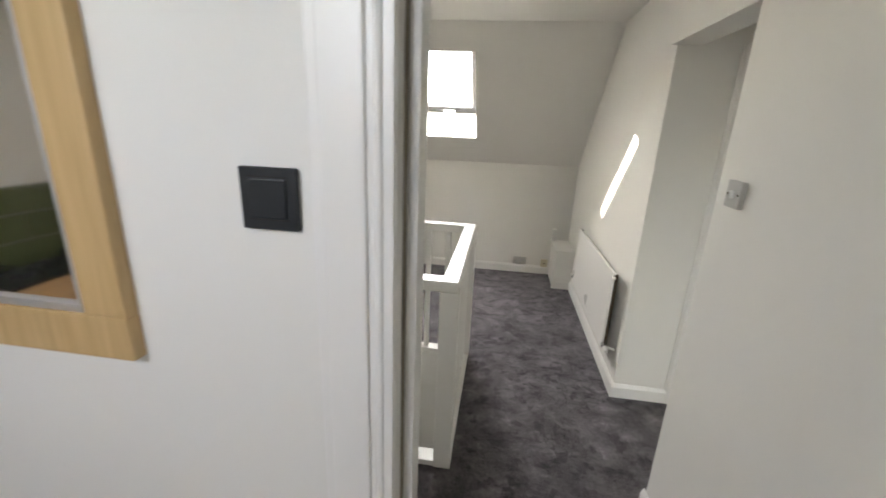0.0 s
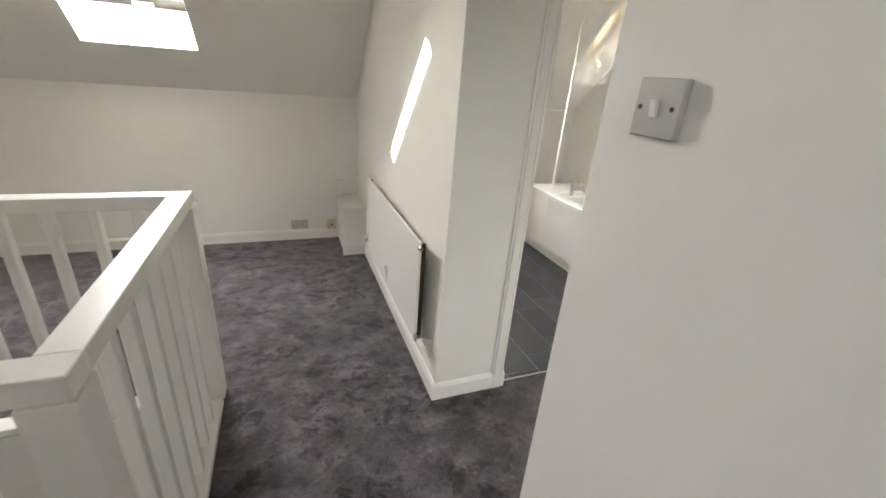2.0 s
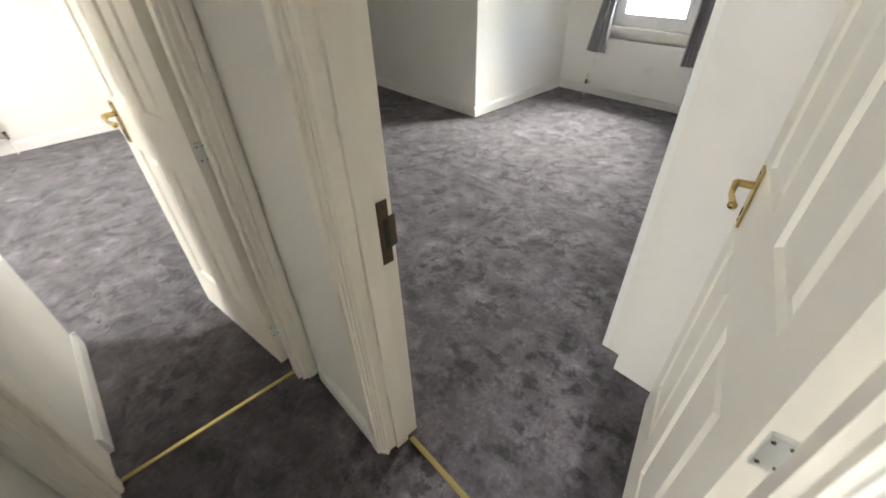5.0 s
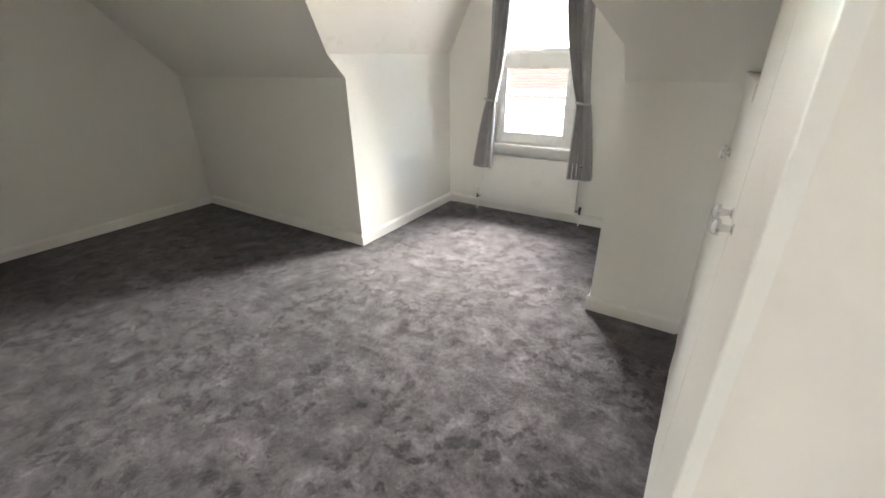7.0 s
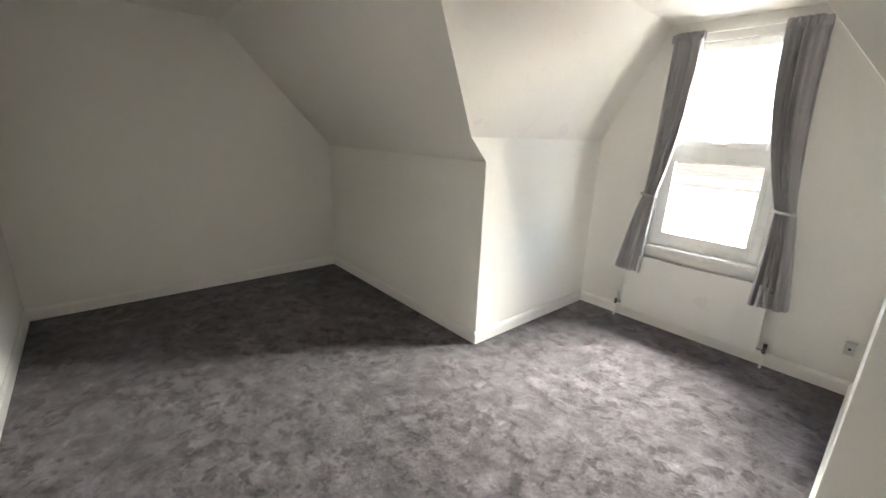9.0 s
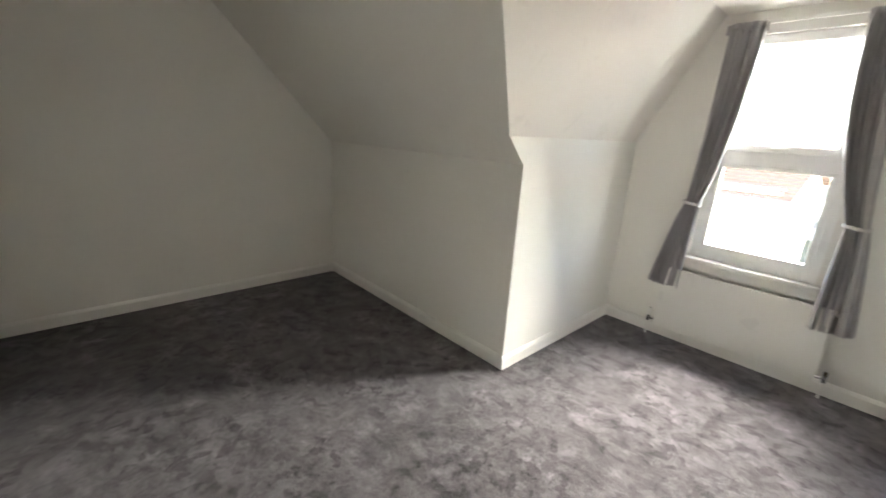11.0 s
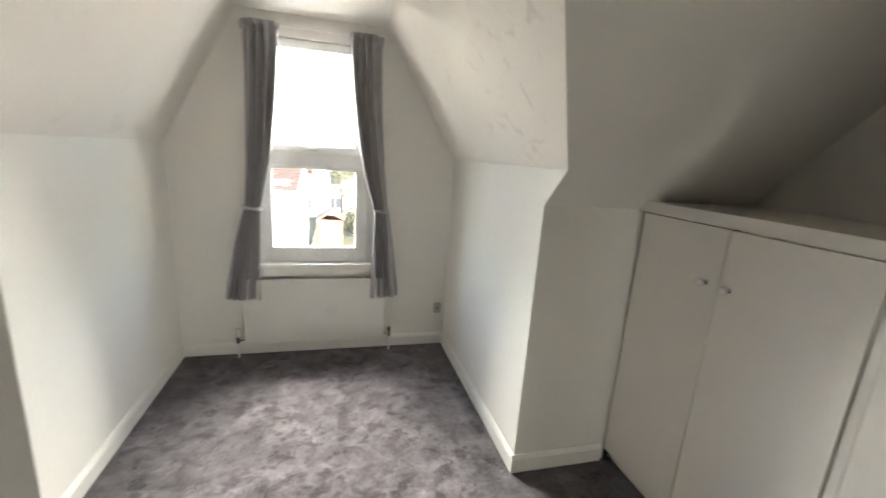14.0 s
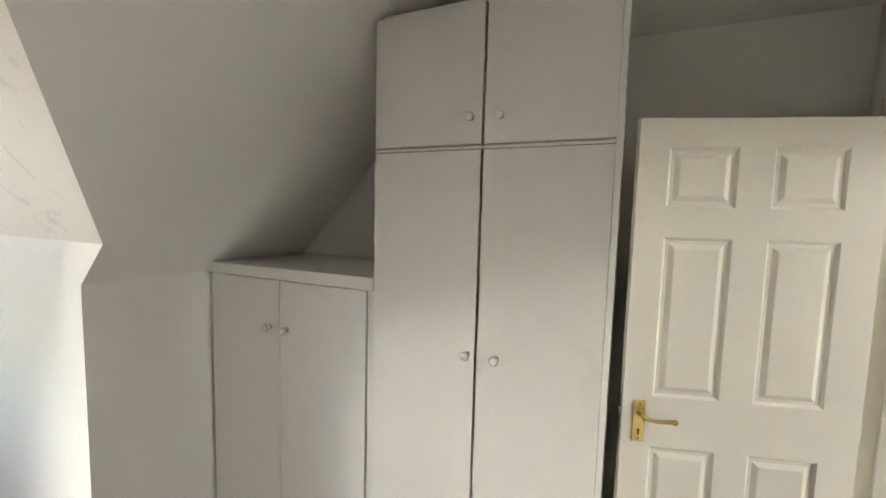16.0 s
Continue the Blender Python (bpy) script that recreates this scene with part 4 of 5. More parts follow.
# ---- stairs ----
st = thing("staircase", (0.17, 3.9, -1.9), "narrow carpeted staircase going down between white strings", "staircase")
RISE, GO = 0.19, 0.225
for k in range(1, 10):
    y1 = WY2 - GO * (k - 1)
    bm = boxed(XW + 0.035, WX2 - 0.02, y1 - GO - 0.02, y1, -RISE * k - 0.19, -RISE * k, bevel=0.012, seg=2)
    fpart("step", bm, CARPET, st)
ya, yb = WY2 + 0.05, WY2 - GO * 9
za = lambda y: -RISE * (WY2 - y) / GO
fpart("string", prism(bmesh.new(), [(XW, ya, 0.10), (XW, yb, za(yb) + 0.10), (XW, yb, za(yb) - 0.4), (XW, ya, -0.3)], (0.032, 0, 0)), GLOSS, st, "white painted raked string on the wall")
structure("stairwell_wall_south", boxed(XW - 0.2, WX1 + 0.1, WY0 - 0.1, WY0, -2.0, -0.25), WALL, "white painted stairwell wall")
structure("stairwell_wall_east", boxed(WX1, WX1 + 0.1, WY0, WY1, -2.0, -0.25), WALL, "white painted stairwell wall")
structure("stairwell_wall_north", boxed(WX2, WX1 + 0.1, WY1, WY1 + 0.1, -2.0, -0.25), WALL, "white panelled stairwell wall under the balustrade")
structure("stairwell_wall_flight", boxed(WX2, WX2 + 0.1, WY1 + 0.1, WY2 + 0.1, -2.0, -0.25), WALL, "white painted wall beside the stairs")
structure("stairwell_wall_west", boxed(XW - 0.2, XW, WY0, WY2, -2.0, -0.25), WALL, "white painted stairwell wall")
structure("stairwell_wall_end", boxed(XW, WX2, WY2, WY2 + 0.1, -2.0, -0.25), WALL, "white painted wall under the top step")
structure("floor_lower", boxed(XW - 0.2, WX1 + 0.1, WY0 - 0.1, WY2 + 0.1, -2.1, -1.95), CARPET, "dark carpet of the half landing below", "carpet")
for nm, b in (("west", (XW, XW + 0.014, WY0 + 0.016, WY2)), ("south", (XW, WX1, WY0 - 0.004, WY0 + 0.016)), ("east", (WX1 - 0.016, WX1 + 0.004, WY0 + 0.016, WY1 - 0.016)), ("north", (WX2, WX1, WY1 - 0.016, WY1 + 0.004)), ("flight", (WX2 - 0.016, WX2 + 0.004, WY1 + 0.004, WY2))):
    structure("trim_" + nm, boxed(*b, -0.27, 0.004, bevel=0.002), GLOSS, "white painted apron round the stairwell", "trim")


# ---- balustrade ----
def balustrade(name, a, b, posts, label, top=0.985, newel_top=None, rail_w=0.072, gap=0.130, first=None):
    """A run from a to b (x, y) with rail, base rail, square balusters and end posts."""
    a, b = Vector((*a, 0)), Vector((*b, 0))
    d = (b - a).normalized()
    turn = math.degrees(math.atan2(d.y, d.x))
    r = thing(name, a, label, "balustrade", "balustrades round the stairwell", turn=turn)
    ln_ = (b - a).length
    part("handrail", boxed(-rail_w / 2, ln_ + rail_w / 2, -rail_w / 2, rail_w / 2, top - 0.05, top, bevel=0.006, seg=3), GLOSS, r)
    part("base_rail", boxed(0, ln_, -0.04, 0.04, 0.004, 0.034, bevel=0.004), GLOSS, r)
    for x, z1, w in posts:
        p = part("newel_post", boxed(x - w / 2, x + w / 2, -w / 2, w / 2, 0.0, z1, bevel=0.006), GLOSS, r)
        if z1 > top:
            part("cap", tube(bmesh.new(), (x, -w / 2, z1), (x, w / 2, z1), w / 2, seg=20), GLOSS, p, smooth=True)
    n = max(1, round(ln_ / gap))
    for k in range(1, n if first is None else int((ln_ - 0.05 - first) / gap) + 2):
        x = ln_ * k / n if first is None else first + gap * (k - 1)
        part("baluster", boxed(x - 0.017, x + 0.017, -0.017, 0.017, 0.034, top - 0.05, bevel=0.003, seg=1), GLOSS, r)
    return r


RX, RY0, RY1, RX2 = 1.853, 2.872, 3.912, 0.505
balustrade("balustrade", (RX, RY0), (XW + 0.04, RY0), ((0.0, 0.935, 0.085),), "white gloss wooden balustrade along the landing edge", gap=0.125, first=0.152)
balustrade("balustrade", (RX, RY0 + 0.072), (RX, RY1 - 0.072), (), "short white gloss wooden balustrade between two corners")
balustrade("balustrade", (RX, RY1), (RX2, RY1), ((0.0, 0.935, 0.085), (RX - RX2, 0.935, 0.07)), "white gloss wooden balustrade across the stairwell", gap=0.134, first=0.147)
balustrade("balustrade", (RX2, RY1 + 0.07), (RX2, WY2), ((WY2 - RY1 - 0.07, 1.01, 0.075),), "white balustrade beside the stairs with a round-topped newel")


# ---- wardrobe and cupboard ----
def knob(parent, x, y, z, ring=None):
    """Ceramic knob with a metal ring, on a face looking along +x."""
    k = fpart("knob", ball(bmesh.new(), (x + 0.030, y, z), 0.0145, 0.62), ENAMEL, parent, "white ceramic knob with a metal rim", smooth=True)
    fpart("stem", tube(bmesh.new(), (x, y, z), (x + 0.026, y, z), 0.006, 0.009), CHROME, k, smooth=True)
    fpart("rim", tube(bmesh.new(), (x + 0.022, y, z), (x + 0.029, y, z), 0.0158, 0.0158, 20), ring or CHROME, k, smooth=True)
    fpart("rose", tube(bmesh.new(), (x, y, z), (x + 0.003, y, z), 0.012), CHROME, k, smooth=True)


WF = 3.567
wd = thing("wardrobe", (3.26, 1.375, 0), "tall white painted built-in wardrobe with four flush doors", "wardrobe")
fpart("plinth", boxed(2.97, 3.50, 0.955, 1.79, 0, 0.10), BOARD, wd)
fpart("side", boxed(2.965, WF - 0.004, 1.782, 1.80, 0.10, 2.345, bevel=0.002), BOARD, wd)
fpart("side", boxed(2.965, WF - 0.024, 0.948, 0.966, 0.10, 2.32, bevel=0.002), BOARD, wd)
fpart("top", boxed(3.05, WF - 0.02, 0.97, 1.80, 2.345, 2.363, bevel=0.002), BOARD, wd)
fpart("back", boxed(2.965, 2.975, 0.966, 1.782, 0.10, 2.3), BOARD, wd)
fpart("rail", boxed(WF - 0.06, WF - 0.022, 0.966, 1.782, 1.862, 1.886), BOARD, wd)
for y0, y1 in ((0.950, 1.366), (1.376, 1.782)):
    d1 = fpart("door", boxed(WF - 0.018, WF, y0, y1, 0.105, 1.866, bevel=0.0025), BOARD, wd)
    knob(wd, WF, y1 - 0.026 if y0 < 1 else y0 + 0.068, 1.158)
    d2 = fpart("upper_door", boxed(WF - 0.018, WF, y0, y1, 1.884, 2.343, bevel=0.0025), BOARD, wd)
    knob(wd, WF, y1 - 0.038 if y0 < 1 else y0 + 0.055, 1.972, ENAMEL)
fpart("rail_bead", tube(bmesh.new(), (WF - 0.004, 0.950, 1.8745), (WF - 0.004, 1.782, 1.8745), 0.0062, seg=10), BOARD, wd, smooth=True)
# bead's shadow between upper and lower doors, laid in as a near-black strip
fpart("rail_gap_shade", boxed(WF - 0.022, WF - 0.012, 0.950, 1.782, 1.8665, 1.8835), DARK, wd)
fpart("edge_strip", boxed(WF - 0.02, WF + 0.003, 1.784, 1.801, 0.10, 2.345, bevel=0.002), GLOSS, wd)

CF = 3.555
cb = thing("cupboard", (3.26, 0.46, 0), "low white painted built-in cupboard with two flush doors under the slope", "cupboard")
fpart("plinth", boxed(3.0, 3.49, 0.01, 0.94, 0, 0.08), BOARD, cb)
fpart("side", boxed(3.0, CF - 0.02, 0.006, 0.024, 0.08, 1.335), BOARD, cb)
fpart("side", boxed(3.0, CF - 0.02, 0.925, 0.943, 0.08, 1.335), BOARD, cb)
fpart("post", boxed(CF - 0.02, CF + 0.002, 0.918, 0.944, 0.08, 1.340, bevel=0.002), BOARD, cb)
fpart("post", boxed(CF - 0.06, CF - 0.032, 0.440, 0.475, 0.08, 1.340, bevel=0.002), BOARD, cb)
fpart("top", prism(bmesh.new(), [(2.963, 0.05, 1.345), (CF - 0.01, 0.05, 1.345), (CF - 0.01, 0.05, 1.392), (2.963, 0.05, 1.392)], (0, 0.893, 0)), BOARD, cb)
fpart("top_edge", boxed(CF - 0.01, CF + 0.016, -0.012, 0.945, 1.345, 1.395, bevel=0.004), BOARD, cb)
# near-black strips put the shade of the open gaps into colour
fpart("side_gap_shade", boxed(CF - 0.035, CF - 0.022, 0.0, 0.022, 0, 1.34), DARK, cb)
fpart("gap_shade", boxed(CF - 0.030, CF - 0.022, 0.448, 0.468, 0.085, 1.34), DARK, cb)
fpart("gap_shade", boxed(CF - 0.030, CF - 0.022, 0.912, 0.920, 0.085, 1.34), DARK, cb)
for y0, y1, out in ((0.024, 0.453, 0.0), (0.463, 0.911, 0.008)):
    d1 = fpart("door", boxed(CF - 0.018 + out, CF + out, y0, y1, 0.085, 1.339, bevel=0.0025), BOARD, cb)
    knob(cb, CF + out, y1 - 0.055 if y0 < 0.1 else y0 + 0.04, 1.126)


# ---- bathroom ----
def bath_mesh():
    bm = bmesh.new()
    x0, x1, y0, y1, zr = 4.425, 5.085, 3.605, 5.12, 0.58

    def ring(inx, iny, z, r, n=7):
        pts = []
        for cx, cy, a0 in ((x1 - inx - r, y1 - iny - r, 0), (x0 + inx + r, y1 - iny - r, 90), (x0 + inx + r, y0 + iny + r, 180), (x1 - inx - r, y0 + iny + r, 270)):
            for k in range(n):
                a = radians(a0 + 90 * k / (n - 1))
                pts.append(bm.verts.new((cx + r * math.cos(a), cy + r * math.sin(a), z)))
        return pts
    rings = [ring(0.0, 0.0, zr - 0.045, 0.02), ring(0.0, 0.0, zr - 0.006, 0.02), ring(0.006, 0.006, zr, 0.02), ring(0.06, 0.09, zr, 0.12), ring(0.072, 0.105, zr - 0.012, 0.13),
             ring(0.10, 0.15, zr - 0.22, 0.14), ring(0.13, 0.20, zr - 0.38, 0.14), ring(0.19, 0.28, zr - 0.41, 0.10)]
    for a, b in zip(rings, rings[1:]):
        for i in range(len(a)):
            j = (i + 1) % len(a)
            bm.faces.new((a[i], a[j], b[j], b[i]))
    bm.faces.new(rings[-1])
    return bm


bt = thing("bath", (4.75, 4.36, 0), "white acrylic bath with a plain side panel and chrome taps", "bath")
fpart("tub", bath_mesh(), ENAMEL, bt, smooth=True)
fpart("side_panel", boxed(4.432, 4.448, 3.605, 5.12, 0.085, 0.545, bevel=0.004), ENAMEL, bt)
fpart("plinth", boxed(4.445, 4.46, 3.605, 5.12, 0.0, 0.088, bevel=0.002), GLOSS, bt)
tp = fpart("mixer_tap", tube(bmesh.new(), (4.62, 5.06, 0.64), (4.80, 5.06, 0.64), 0.022), CHROME, bt, "chrome bath mixer tap", smooth=True)
for x in (4.62, 4.80):
    bm = tube(bmesh.new(), (x, 5.06, 0.58), (x, 5.06, 0.70), 0.02, 0.016)
    fpart("tap_head", bm, CHROME, tp, smooth=True)
    fpart("lever", tube(bmesh.new(), (x, 5.06, 0.70), (x, 4.99, 0.715), 0.009, 0.012), CHROME, tp, smooth=True)
fpart("spout", tube(bmesh.new(), (4.71, 5.06, 0.64), (4.71, 4.93, 0.625), 0.018, 0.015), CHROME, tp, smooth=True)
fpart("overflow", tube(bmesh.new(), (4.755, 5.005, 0.46), (4.755, 4.985, 0.455), 0.032, seg=20), CHROME, bt, smooth=True)
bm = tube(bmesh.new(), (4.98, 4.20, 0.60), (4.98, 4.46, 0.60), 0.012)
for y in (4.20, 4.46):
    tube(bm, (5.03, y, 0.575), (4.98, y, 0.60), 0.011)
fpart("grab_rail", bm, CHROME, bt, "chrome grab rail on the bath edge", smooth=True)
sc = thing("shower_screen", (4.45, 4.55, 0.58), "clear glass shower screen with a chrome edge on the bath", "shower screen")
fpart("glass", boxed(4.447, 4.453, 4.33, 5.118, 0.60, 1.98), SCREEN, sc)
fpart("edge", boxed(4.445, 4.455, 4.322, 4.332, 0.585, 1.98, bevel=0.003), SILVER, sc)
fpart("bottom_seal", boxed(4.444, 4.456, 4.33, 5.118, 0.582, 0.60, bevel=0.002), PLAST, sc)
fpart("wall_channel", boxed(4.443, 4.457, 5.108, 5.125, 0.58, 1.98, bevel=0.003), PLAST, sc)
ledge = thing("bath_end_boxing", (4.76, 5.3, 0), "white painted boxing at the end of the bath", "boxing")
fpart("body", boxed(4.436, 5.09, 5.125, 5.50, 0.085, 0.575, bevel=0.003), GLOSS, ledge)
fpart("plinth", boxed(4.448, 5.09, 5.125, 5.50, 0, 0.087), GLOSS, ledge)


def basin():
    b = thing("wash_basin", (4.22, 5.62, 0), "white ceramic wash basin on a pedestal", "wash basin")
    bm = bmesh.new()
    seg = 32
    prof = [(0.0, 0.60), (0.12, 0.605), (0.20, 0.66), (0.245, 0.755), (0.25, 0.785), (0.243, 0.795), (0.215, 0.79), (0.19, 0.74), (0.12, 0.675), (0.0, 0.665)]
    prev = None
    for r, z in prof:
        if r == 0:
            cur = [bm.verts.new((4.22, 5.60, z))] * seg
        else:
            cur = [bm.verts.new((4.22 + r * math.cos(2 * math.pi * k / seg), 5.60 + 0.82 * r * math.sin(2 * math.pi * k / seg), z)) for k in range(seg)]
        if prev:
            for k in range(seg):
                j = (k + 1) % seg
                u = list(dict.fromkeys((prev[k], prev[j], cur[j], cur[k])))
                if len(u) > 2:
                    bm.faces.new(u)
        prev = cur
    fpart("bowl", bm, ENAMEL, b, smooth=True)
    fpart("pedestal", tube(bmesh.new(), (4.22, 5.66, 0), (4.22, 5.66, 0.63), 0.10, 0.075, 24), ENAMEL, b, smooth=True)
    t = fpart("tap", tube(bmesh.new(), (4.22, 5.76, 0.78), (4.22, 5.76, 0.87), 0.016), CHROME, b, smooth=True)
    fpart("spout", tube(bmesh.new(), (4.22, 5.76, 0.86), (4.22, 5.66, 0.85), 0.012, 0.010), CHROME, t, smooth=True)


basin()

# ---- kitchen end, seen in the mirror ----
mr = thing("wall_mirror", (0.92, KY0, 1.19), "beech-framed wall mirror with a silver inner edge", "mirror")
mx0, mx1, mz0, mz1 = 0.45, 1.40, 1.185, 2.25
for b in ((mx0, mx1, mz0, mz0 + 0.085), (mx0, mx1, mz1 - 0.085, mz1), (mx0, mx0 + 0.085, mz0 + 0.085, mz1 - 0.085), (mx1 - 0.085, mx1, mz0 + 0.085, mz1 - 0.085)):
    fpart("frame", boxed(b[0], b[1], KY0 - 0.028, KY0, b[2], b[3], bevel=0.005), BEECH, mr)
i0, i1, j0, j1 = mx0 + 0.085, mx1 - 0.085, mz0 + 0.085, mz1 - 0.085
for b in ((i0, i1, j0, j0 + 0.016), (i0, i1, j1 - 0.016, j1), (i0, i0 + 0.016, j0 + 0.016, j1 - 0.016), (i1 - 0.016, i1, j0 + 0.016, j1 - 0.016)):
    fpart("inner_edge", boxed(b[0], b[1], KY0 - 0.022, KY0, b[2], b[3], bevel=0.004), SILVER, mr)
fpart("glass", boxed(i0 + 0.014, i1 - 0.014, KY0 - 0.012, KY0 - 0.004, j0 + 0.014, j1 - 0.014), MIRROR, mr)

kc = thing("kitchen_base_unit", (0.15, 0.9, 0), "white kitchen base unit under an oak worktop", "base unit")
fpart("body", boxed(XW, 0.43, 0.03, 1.79, 0.1, 0.87, bevel=0.002), BOARD, kc)
fpart("plinth", boxed(XW, 0.38, 0.03, 1.79, 0.0, 0.1), BOARD, kc)
for y in (0.05, 0.63, 1.21):
    d1 = fpart("door", boxed(0.43, 0.448, y, y + 0.565, 0.11, 0.86, bevel=0.003), BOARD, kc)
    fpart("handle", tube(bmesh.new(), (0.47, y + 0.2, 0.80), (0.47, y + 0.36, 0.80), 0.006), CHROME, d1, smooth=True)
wt = tagged(mesh_object("worktop", boxed(XW, 0.47, 0.01, 1.80, 0.87, 0.91, bevel=0.004), WORKTOP), "oak kitchen worktop along the wall", "worktop")
hb = thing("gas_hob", (0.16, 0.90, 0.91), "narrow black two-burner gas hob with pan supports on the worktop", "hob")
fpart("plate", boxed(-0.115, 0.135, 0.62, 1.16, 0.91, 0.922, bevel=0.004), BLACKPL, hb)
for x in (0.01,):
    for y in (0.76, 1.02):
        bn = fpart("burner", tube(bmesh.new(), (x, y, 0.922), (x, y, 0.94), 0.045, 0.035, 20), BLACKPL, hb, smooth=True)
        bm = bmesh.new()
        for a in range(4):
            c, s = math.cos(a * math.pi / 2), math.sin(a * math.pi / 2)
            tube(bm, (x + 0.03 * c, y + 0.03 * s, 0.958), (x + 0.105 * c, y + 0.105 * s, 0.958), 0.005, seg=8)
            tube(bm, (x + 0.105 * c, y + 0.105 * s, 0.958), (x + 0.105 * c, y + 0.105 * s, 0.921), 0.005, seg=8)
        fpart("pan_support", bm, BLACKPL, bn, smooth=True)
sb = thing("splashback", (XW, 0.9, 0.91), "green glazed tile splashback above the worktop", "splashback", kind="structure")
fpart("grout", boxed(XW, XW + 0.004, 0.45, 1.80, 0.91, 1.285), GROUT, sb)
for r in range(3):
    for c in range(5):
        y0 = 0.452 + c * 0.27 - (0.13 if r % 2 else 0)
        a, b = max(0.452, y0), min(1.798, y0 + 0.266)
        fpart("tile", boxed(XW + 0.003, XW + 0.011, a, b, 0.914 + r * 0.124, 0.914 + r * 0.124 + 0.12, bevel=0.002, seg=1), GREENT, sb)


# ---- outside: ground, houses, trees ----
G = -5.6
tagged(mesh_object("ground", boxed(-900, 900, -900, 900, G - 0.2, G), GRASS), "green gardens and lawns reaching into the distance", "ground", kind="structure")
tagged(mesh_object("pavement", boxed(-14, 6.0, -24, -0.4, G, G + 0.05), RENDER), "pale paved yard behind the house", "pavement", kind="structure")
hw = thing("own_house", (4, 2.9, G), "brick walls of the house below the loft", "house", kind="structure")
fpart("wall", boxed(XW - 0.2, XE + 0.2, -0.25, YN + 0.15, G, -2.15), BRICKW, hw)


def house(at, turn, wide, deep, eaves, ridge, wall_mat, label):
    h = thing("house", at, label, "house", "houses beyond the gardens", turn=turn)
    part("wall", boxed(-wide / 2, wide / 2, -deep / 2, deep / 2, 0, eaves), wall_mat, h)
    for s in (-1, 1):
        bm = prism(bmesh.new(), [(-wide / 2, -deep / 2, eaves), (-wide / 2, deep / 2, eaves), (-wide / 2, 0, ridge - 0.1)], (wide, 0, 0)) if s < 0 else None
        if bm:
            part("gable", bm, wall_mat, h)
    for s in (-1, 1):
        bm = bmesh.new()
        n = 14
        run = deep / 2 + 0.35
        for k in range(n):
            f0, f1 = k / n, (k + 1) / n + 0.02
            y0, y1 = s * run * (1 - f0), s * run * (1 - f1)
            z0 = eaves - 0.15 + (ridge - eaves + 0.15) * f0
            z1 = eaves - 0.15 + (ridge - eaves + 0.15) * f1
            prism(bm, [(-wide / 2 - 0.25, y0, z0 + 0.07), (-wide / 2 - 0.25, y1, z1 + 0.02), (-wide / 2 - 0.25, y1, z1 - 0.08), (-wide / 2 - 0.25, y0, z0 - 0.03)], (wide + 0.5, 0, 0))
        part("roof", bm, ROOFTILE, h)
        part("gutter", tube(bmesh.new(), (-wide / 2 - 0.25, s * (run + 0.06), eaves - 0.15), (wide / 2 + 0.25, s * (run + 0.06), eaves - 0.15), 0.06), UPVC, h)
    for s in (-1, 1):
        for kx in range(max(2, int(wide / 2.6))):
            x = -wide / 2 + (kx + 0.5) * wide / max(2, int(wide / 2.6))
            for z in (0.9, 3.4):
                if z + 1.2 > eaves:
                    continue
                w = part("window", boxed(x - 0.6, x + 0.6, s * deep / 2 - 0.03, s * deep / 2 + 0.03, z, z + 1.2, bevel=0.01, seg=1), UPVC, h)
                for px in (-0.29, 0.29):
                    part("pane", boxed(x + px - 0.25, x + px + 0.25, s * deep / 2 - 0.04, s * deep / 2 + 0.04, z + 0.07, z + 1.13), FARGLASS, w)
    ch = part("chimney", boxed(wide * 0.25, wide * 0.25 + 0.9, -0.35, 0.35, ridge - 0.9, ridge + 1.0, bevel=0.03, seg=1), BRICKW, h)
    for px in (0.25, 0.65):
        part("chimney_pot", tube(bmesh.new(), (wide * 0.25 + px, 0, ridge + 1.0), (wide * 0.25 + px, 0, ridge + 1.35), 0.12, 0.10), ROOFTILE, ch)
    return h


house((11.45, -14.3, G), 0, 10.5, 8, 6.05, 6.95, RENDER, "white rendered house with a red-brown tiled roof")
house((-9, -32, G), -6, 16, 8, 4.8, 6.8, BRICKW, "brick terrace with a tiled roof beyond the gardens")
house((10, -46, G), 8, 18, 8, 5.0, 6.9, RENDER, "pale rendered terrace far beyond the gardens")
house((30, -38, G), -12, 14, 8, 4.8, 6.8, BRICKW, "brick house with a tiled roof far off")
house((4, 26, G), 2, 22, 8, 5.0, 7.8, BRICKW, "brick terrace behind the back gardens")


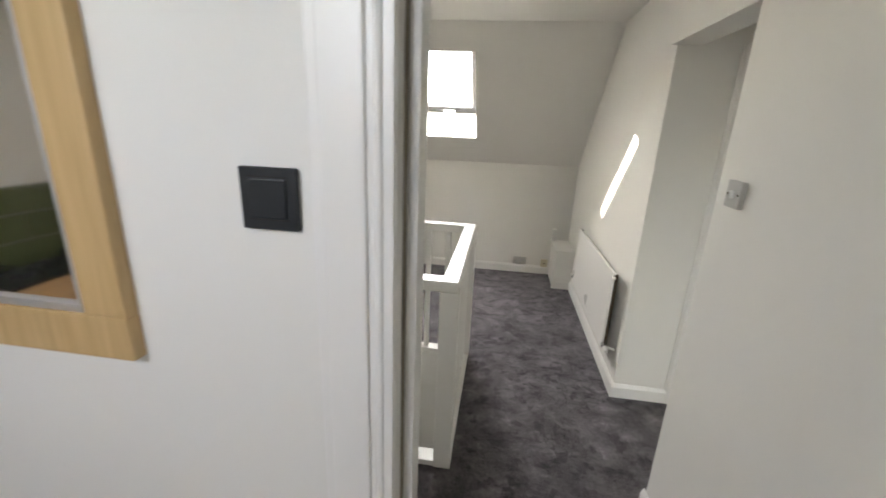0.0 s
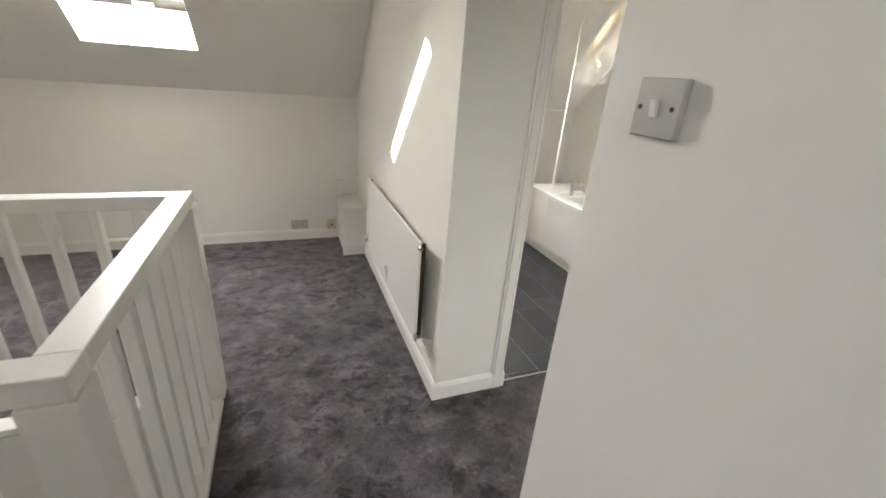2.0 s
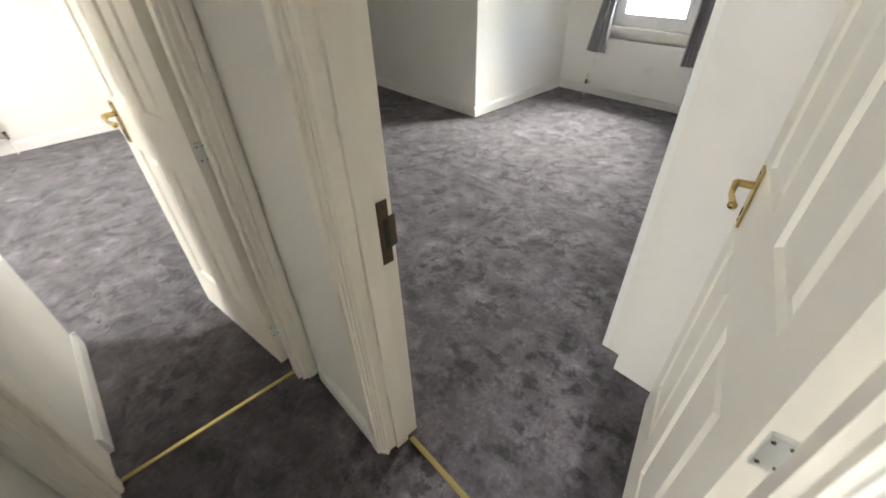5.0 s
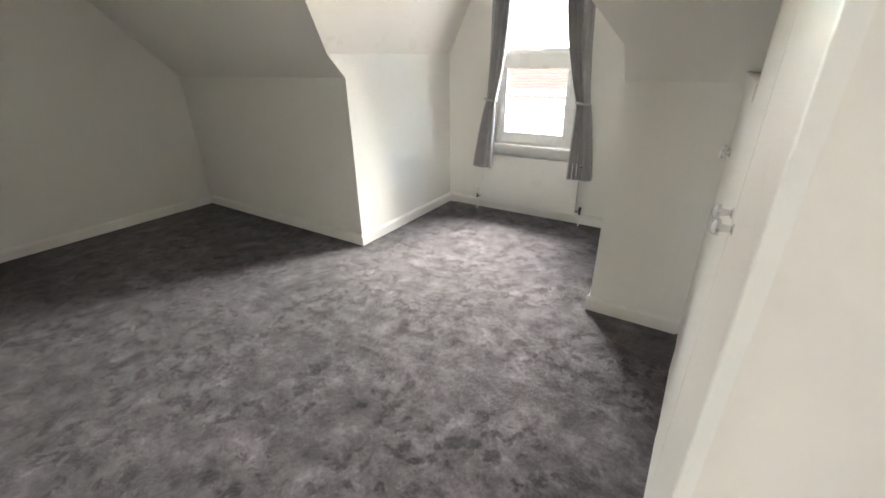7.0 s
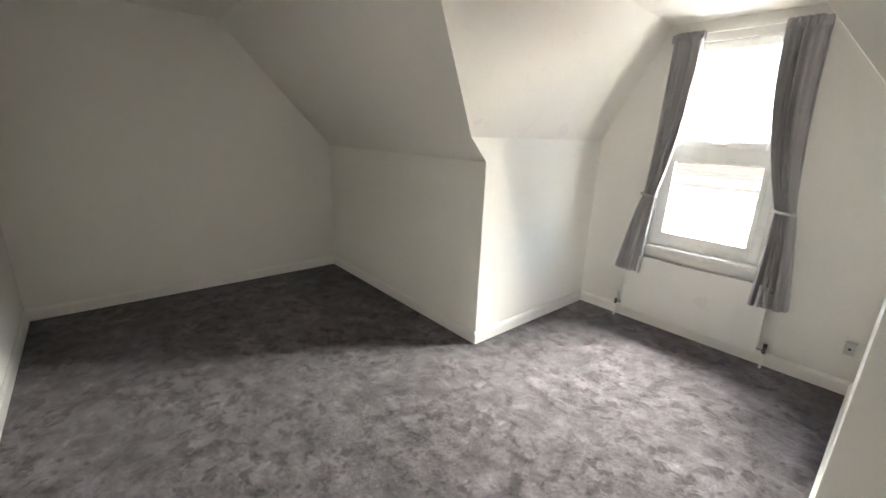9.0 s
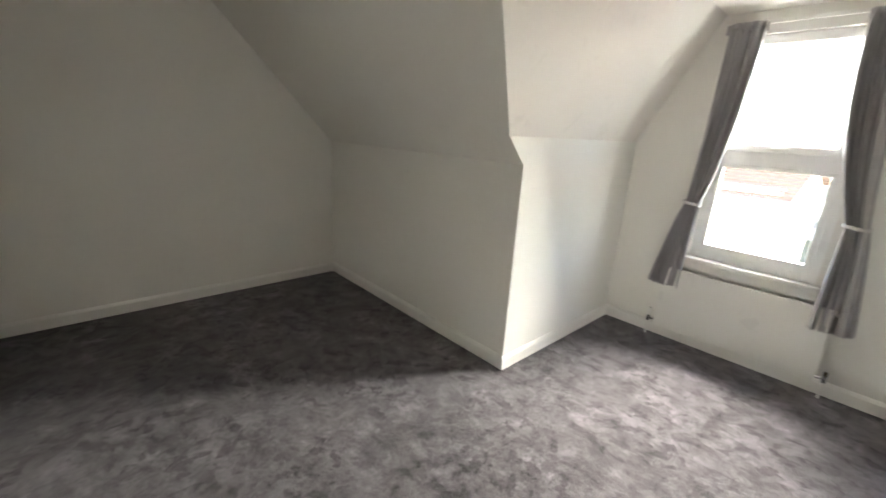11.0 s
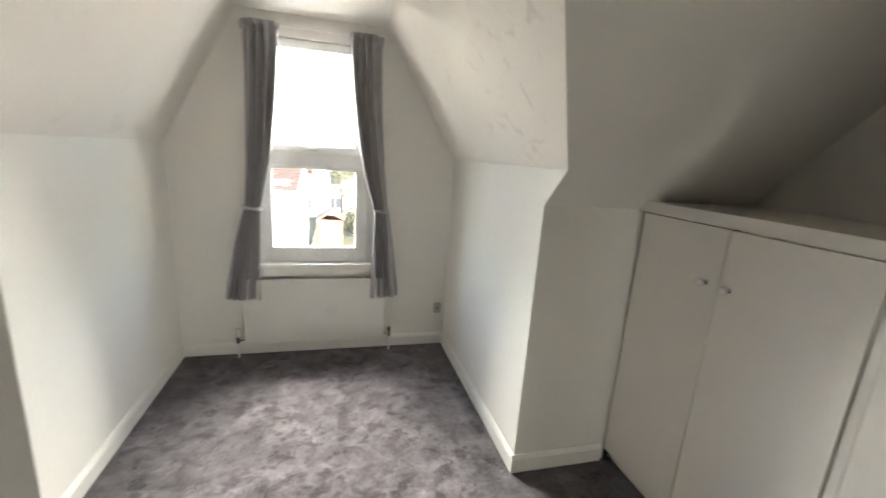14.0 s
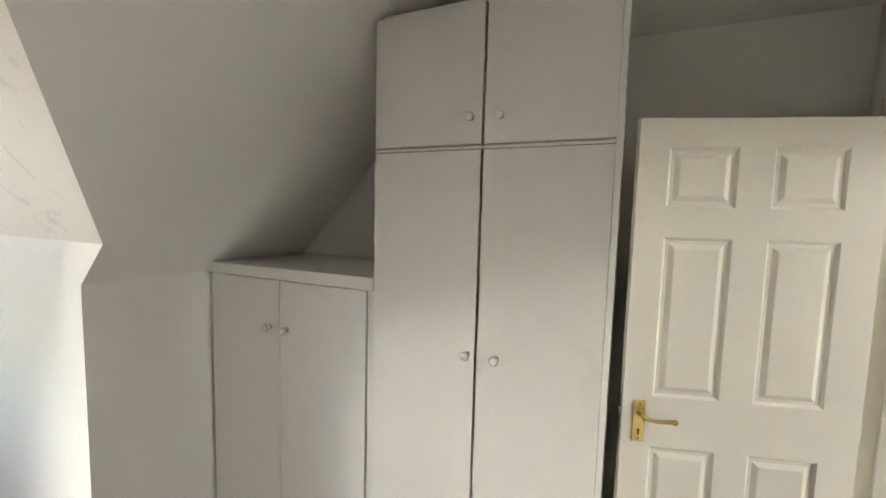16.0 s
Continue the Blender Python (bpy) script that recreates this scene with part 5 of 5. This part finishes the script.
def tree(at, high, spread, seed, label):
    rnd = random.Random(seed)
    t = thing("tree", at, label, "tree", "garden trees")
    bm = bmesh.new()
    tube(bm, (0, 0, 0), (0.1, 0.05, high * 0.5), 0.16, 0.09, 10)
    tips = []
    for k in range(9):
        a = rnd.uniform(0, 6.28)
        z = high * rnd.uniform(0.3, 0.5)
        e = (spread * rnd.uniform(0.4, 0.9) * math.cos(a), spread * rnd.uniform(0.4, 0.9) * math.sin(a), high * rnd.uniform(0.55, 0.95))
        tube(bm, (0.07, 0.03, z), e, 0.05, 0.015, 7)
        tips.append(Vector(e))
    part("trunk", bm, BARK, t)
    verts, faces = [], []
    for tip in tips + [Vector((0.1, 0.05, high * 0.75))]:
        for _ in range(170):
            c = tip + Vector((rnd.gauss(0, 1), rnd.gauss(0, 1), rnd.gauss(0, 0.8))) * spread * 0.25
            s = rnd.uniform(0.06, 0.13)
            u = Vector((rnd.gauss(0, 1), rnd.gauss(0, 1), rnd.gauss(0, 1))).normalized()
            v = u.orthogonal().normalized()
            i = len(verts)
            verts += [c - u * s, c + v * s * 0.5, c + u * s, c - v * s * 0.5]
            faces.append((i, i + 1, i + 2, i + 3))
    me = bpy.data.meshes.new("crown")
    me.from_pydata([tuple(q) for q in verts], [], faces)
    me.materials.append(LEAF)
    crown = new("crown", me)
    crown.parent = t
    tagged(crown, kind="stuff")


for k, (x, y, hgt, sp) in enumerate(((2.5, -34, 6.0, 1.9), (4.3, -40, 6.4, 2.1), (0.6, -29, 5.2, 1.8), (5.6, -44, 6.2, 2.2), (-2, -38, 6.4, 2.2), (3.4, -25, 3.6, 1.1), (1.2, -62, 9.2, 2.6), (-3.4, -66, 9.8, 2.9), (4.6, -70, 9.4, 2.6), (8.2, -64, 8.6, 2.4), (-8.5, -60, 9.3, 2.8))):
    tree((x, y, G), hgt, sp, 40 + k, "leafy garden tree among the fences")

fn = thing("garden_fence", (6.2, -27, G), "golden-brown timber fence between the gardens", "fence", turn=90)
for k in range(7):
    part("fence_post", boxed(-5.4 + k * 1.8, -5.3 + k * 1.8, -0.05, 0.05, 0, 1.9), FENCEW, fn)
for k in range(72):
    part("board", boxed(-5.4 + k * 0.15, -5.27 + k * 0.15, -0.012, 0.012, 0.05, 1.8), FENCEW, fn)
sh = thing("garden_shed", (5.3, -30.5, G), "small timber garden shed with a pitched roof", "shed")
part("wall", boxed(-0.9, 0.9, -1.2, 1.2, 0, 1.9), FENCEW, sh)
part("roof", prism(bmesh.new(), [(-1.05, -1.3, 1.85), (0, -1.3, 2.45), (1.05, -1.3, 1.85), (1.05, -1.3, 1.95), (0, -1.3, 2.55), (-1.05, -1.3, 1.95)], (0, 2.6, 0)), FENCEW, sh)

# ---- bathroom floor tiles ----
bfz = structure("bathroom_floor", boxed(XP2, 4.46, BY0 + 0.021, YN, 0.0005, 0.004), GROUT, "dark slate-grey tiles laid in offset rows with pale joints", "tiled floor")
cell = {}
for r in range(-5, 3):
    x0 = 3.876 + r * 0.198
    x1 = min(x0 + 0.193, 4.446)
    x0c = max(x0, XP2 + 0.002)
    if x1 - x0c < 0.02:
        continue
    k = 0
    off = (3.904 + 0.123 * (r + 1)) % 0.333
    y = off
    while y < YN:
        y0, y1 = max(y + 0.0, BY0 + 0.0225), min(y + 0.328, YN - 0.002)
        y += 0.333
        if y1 - y0 < 0.02:
            continue
        key = (round(x1 - x0c, 3), round(y1 - y0, 3))
        if key not in cell:
            bm = boxed(0, key[0], 0, key[1], 0.0, 0.0045, bevel=0.0012, seg=1)
            bmesh.ops.recalc_face_normals(bm, faces=bm.faces)
            me = bpy.data.meshes.new("tile")
            bm.to_mesh(me)
            bm.free()
            me.materials.append(SLATE)
            cell[key] = me
        t = new("tile", cell[key])
        t.location = (x0c, y0, 0.003)
        t.parent = bfz
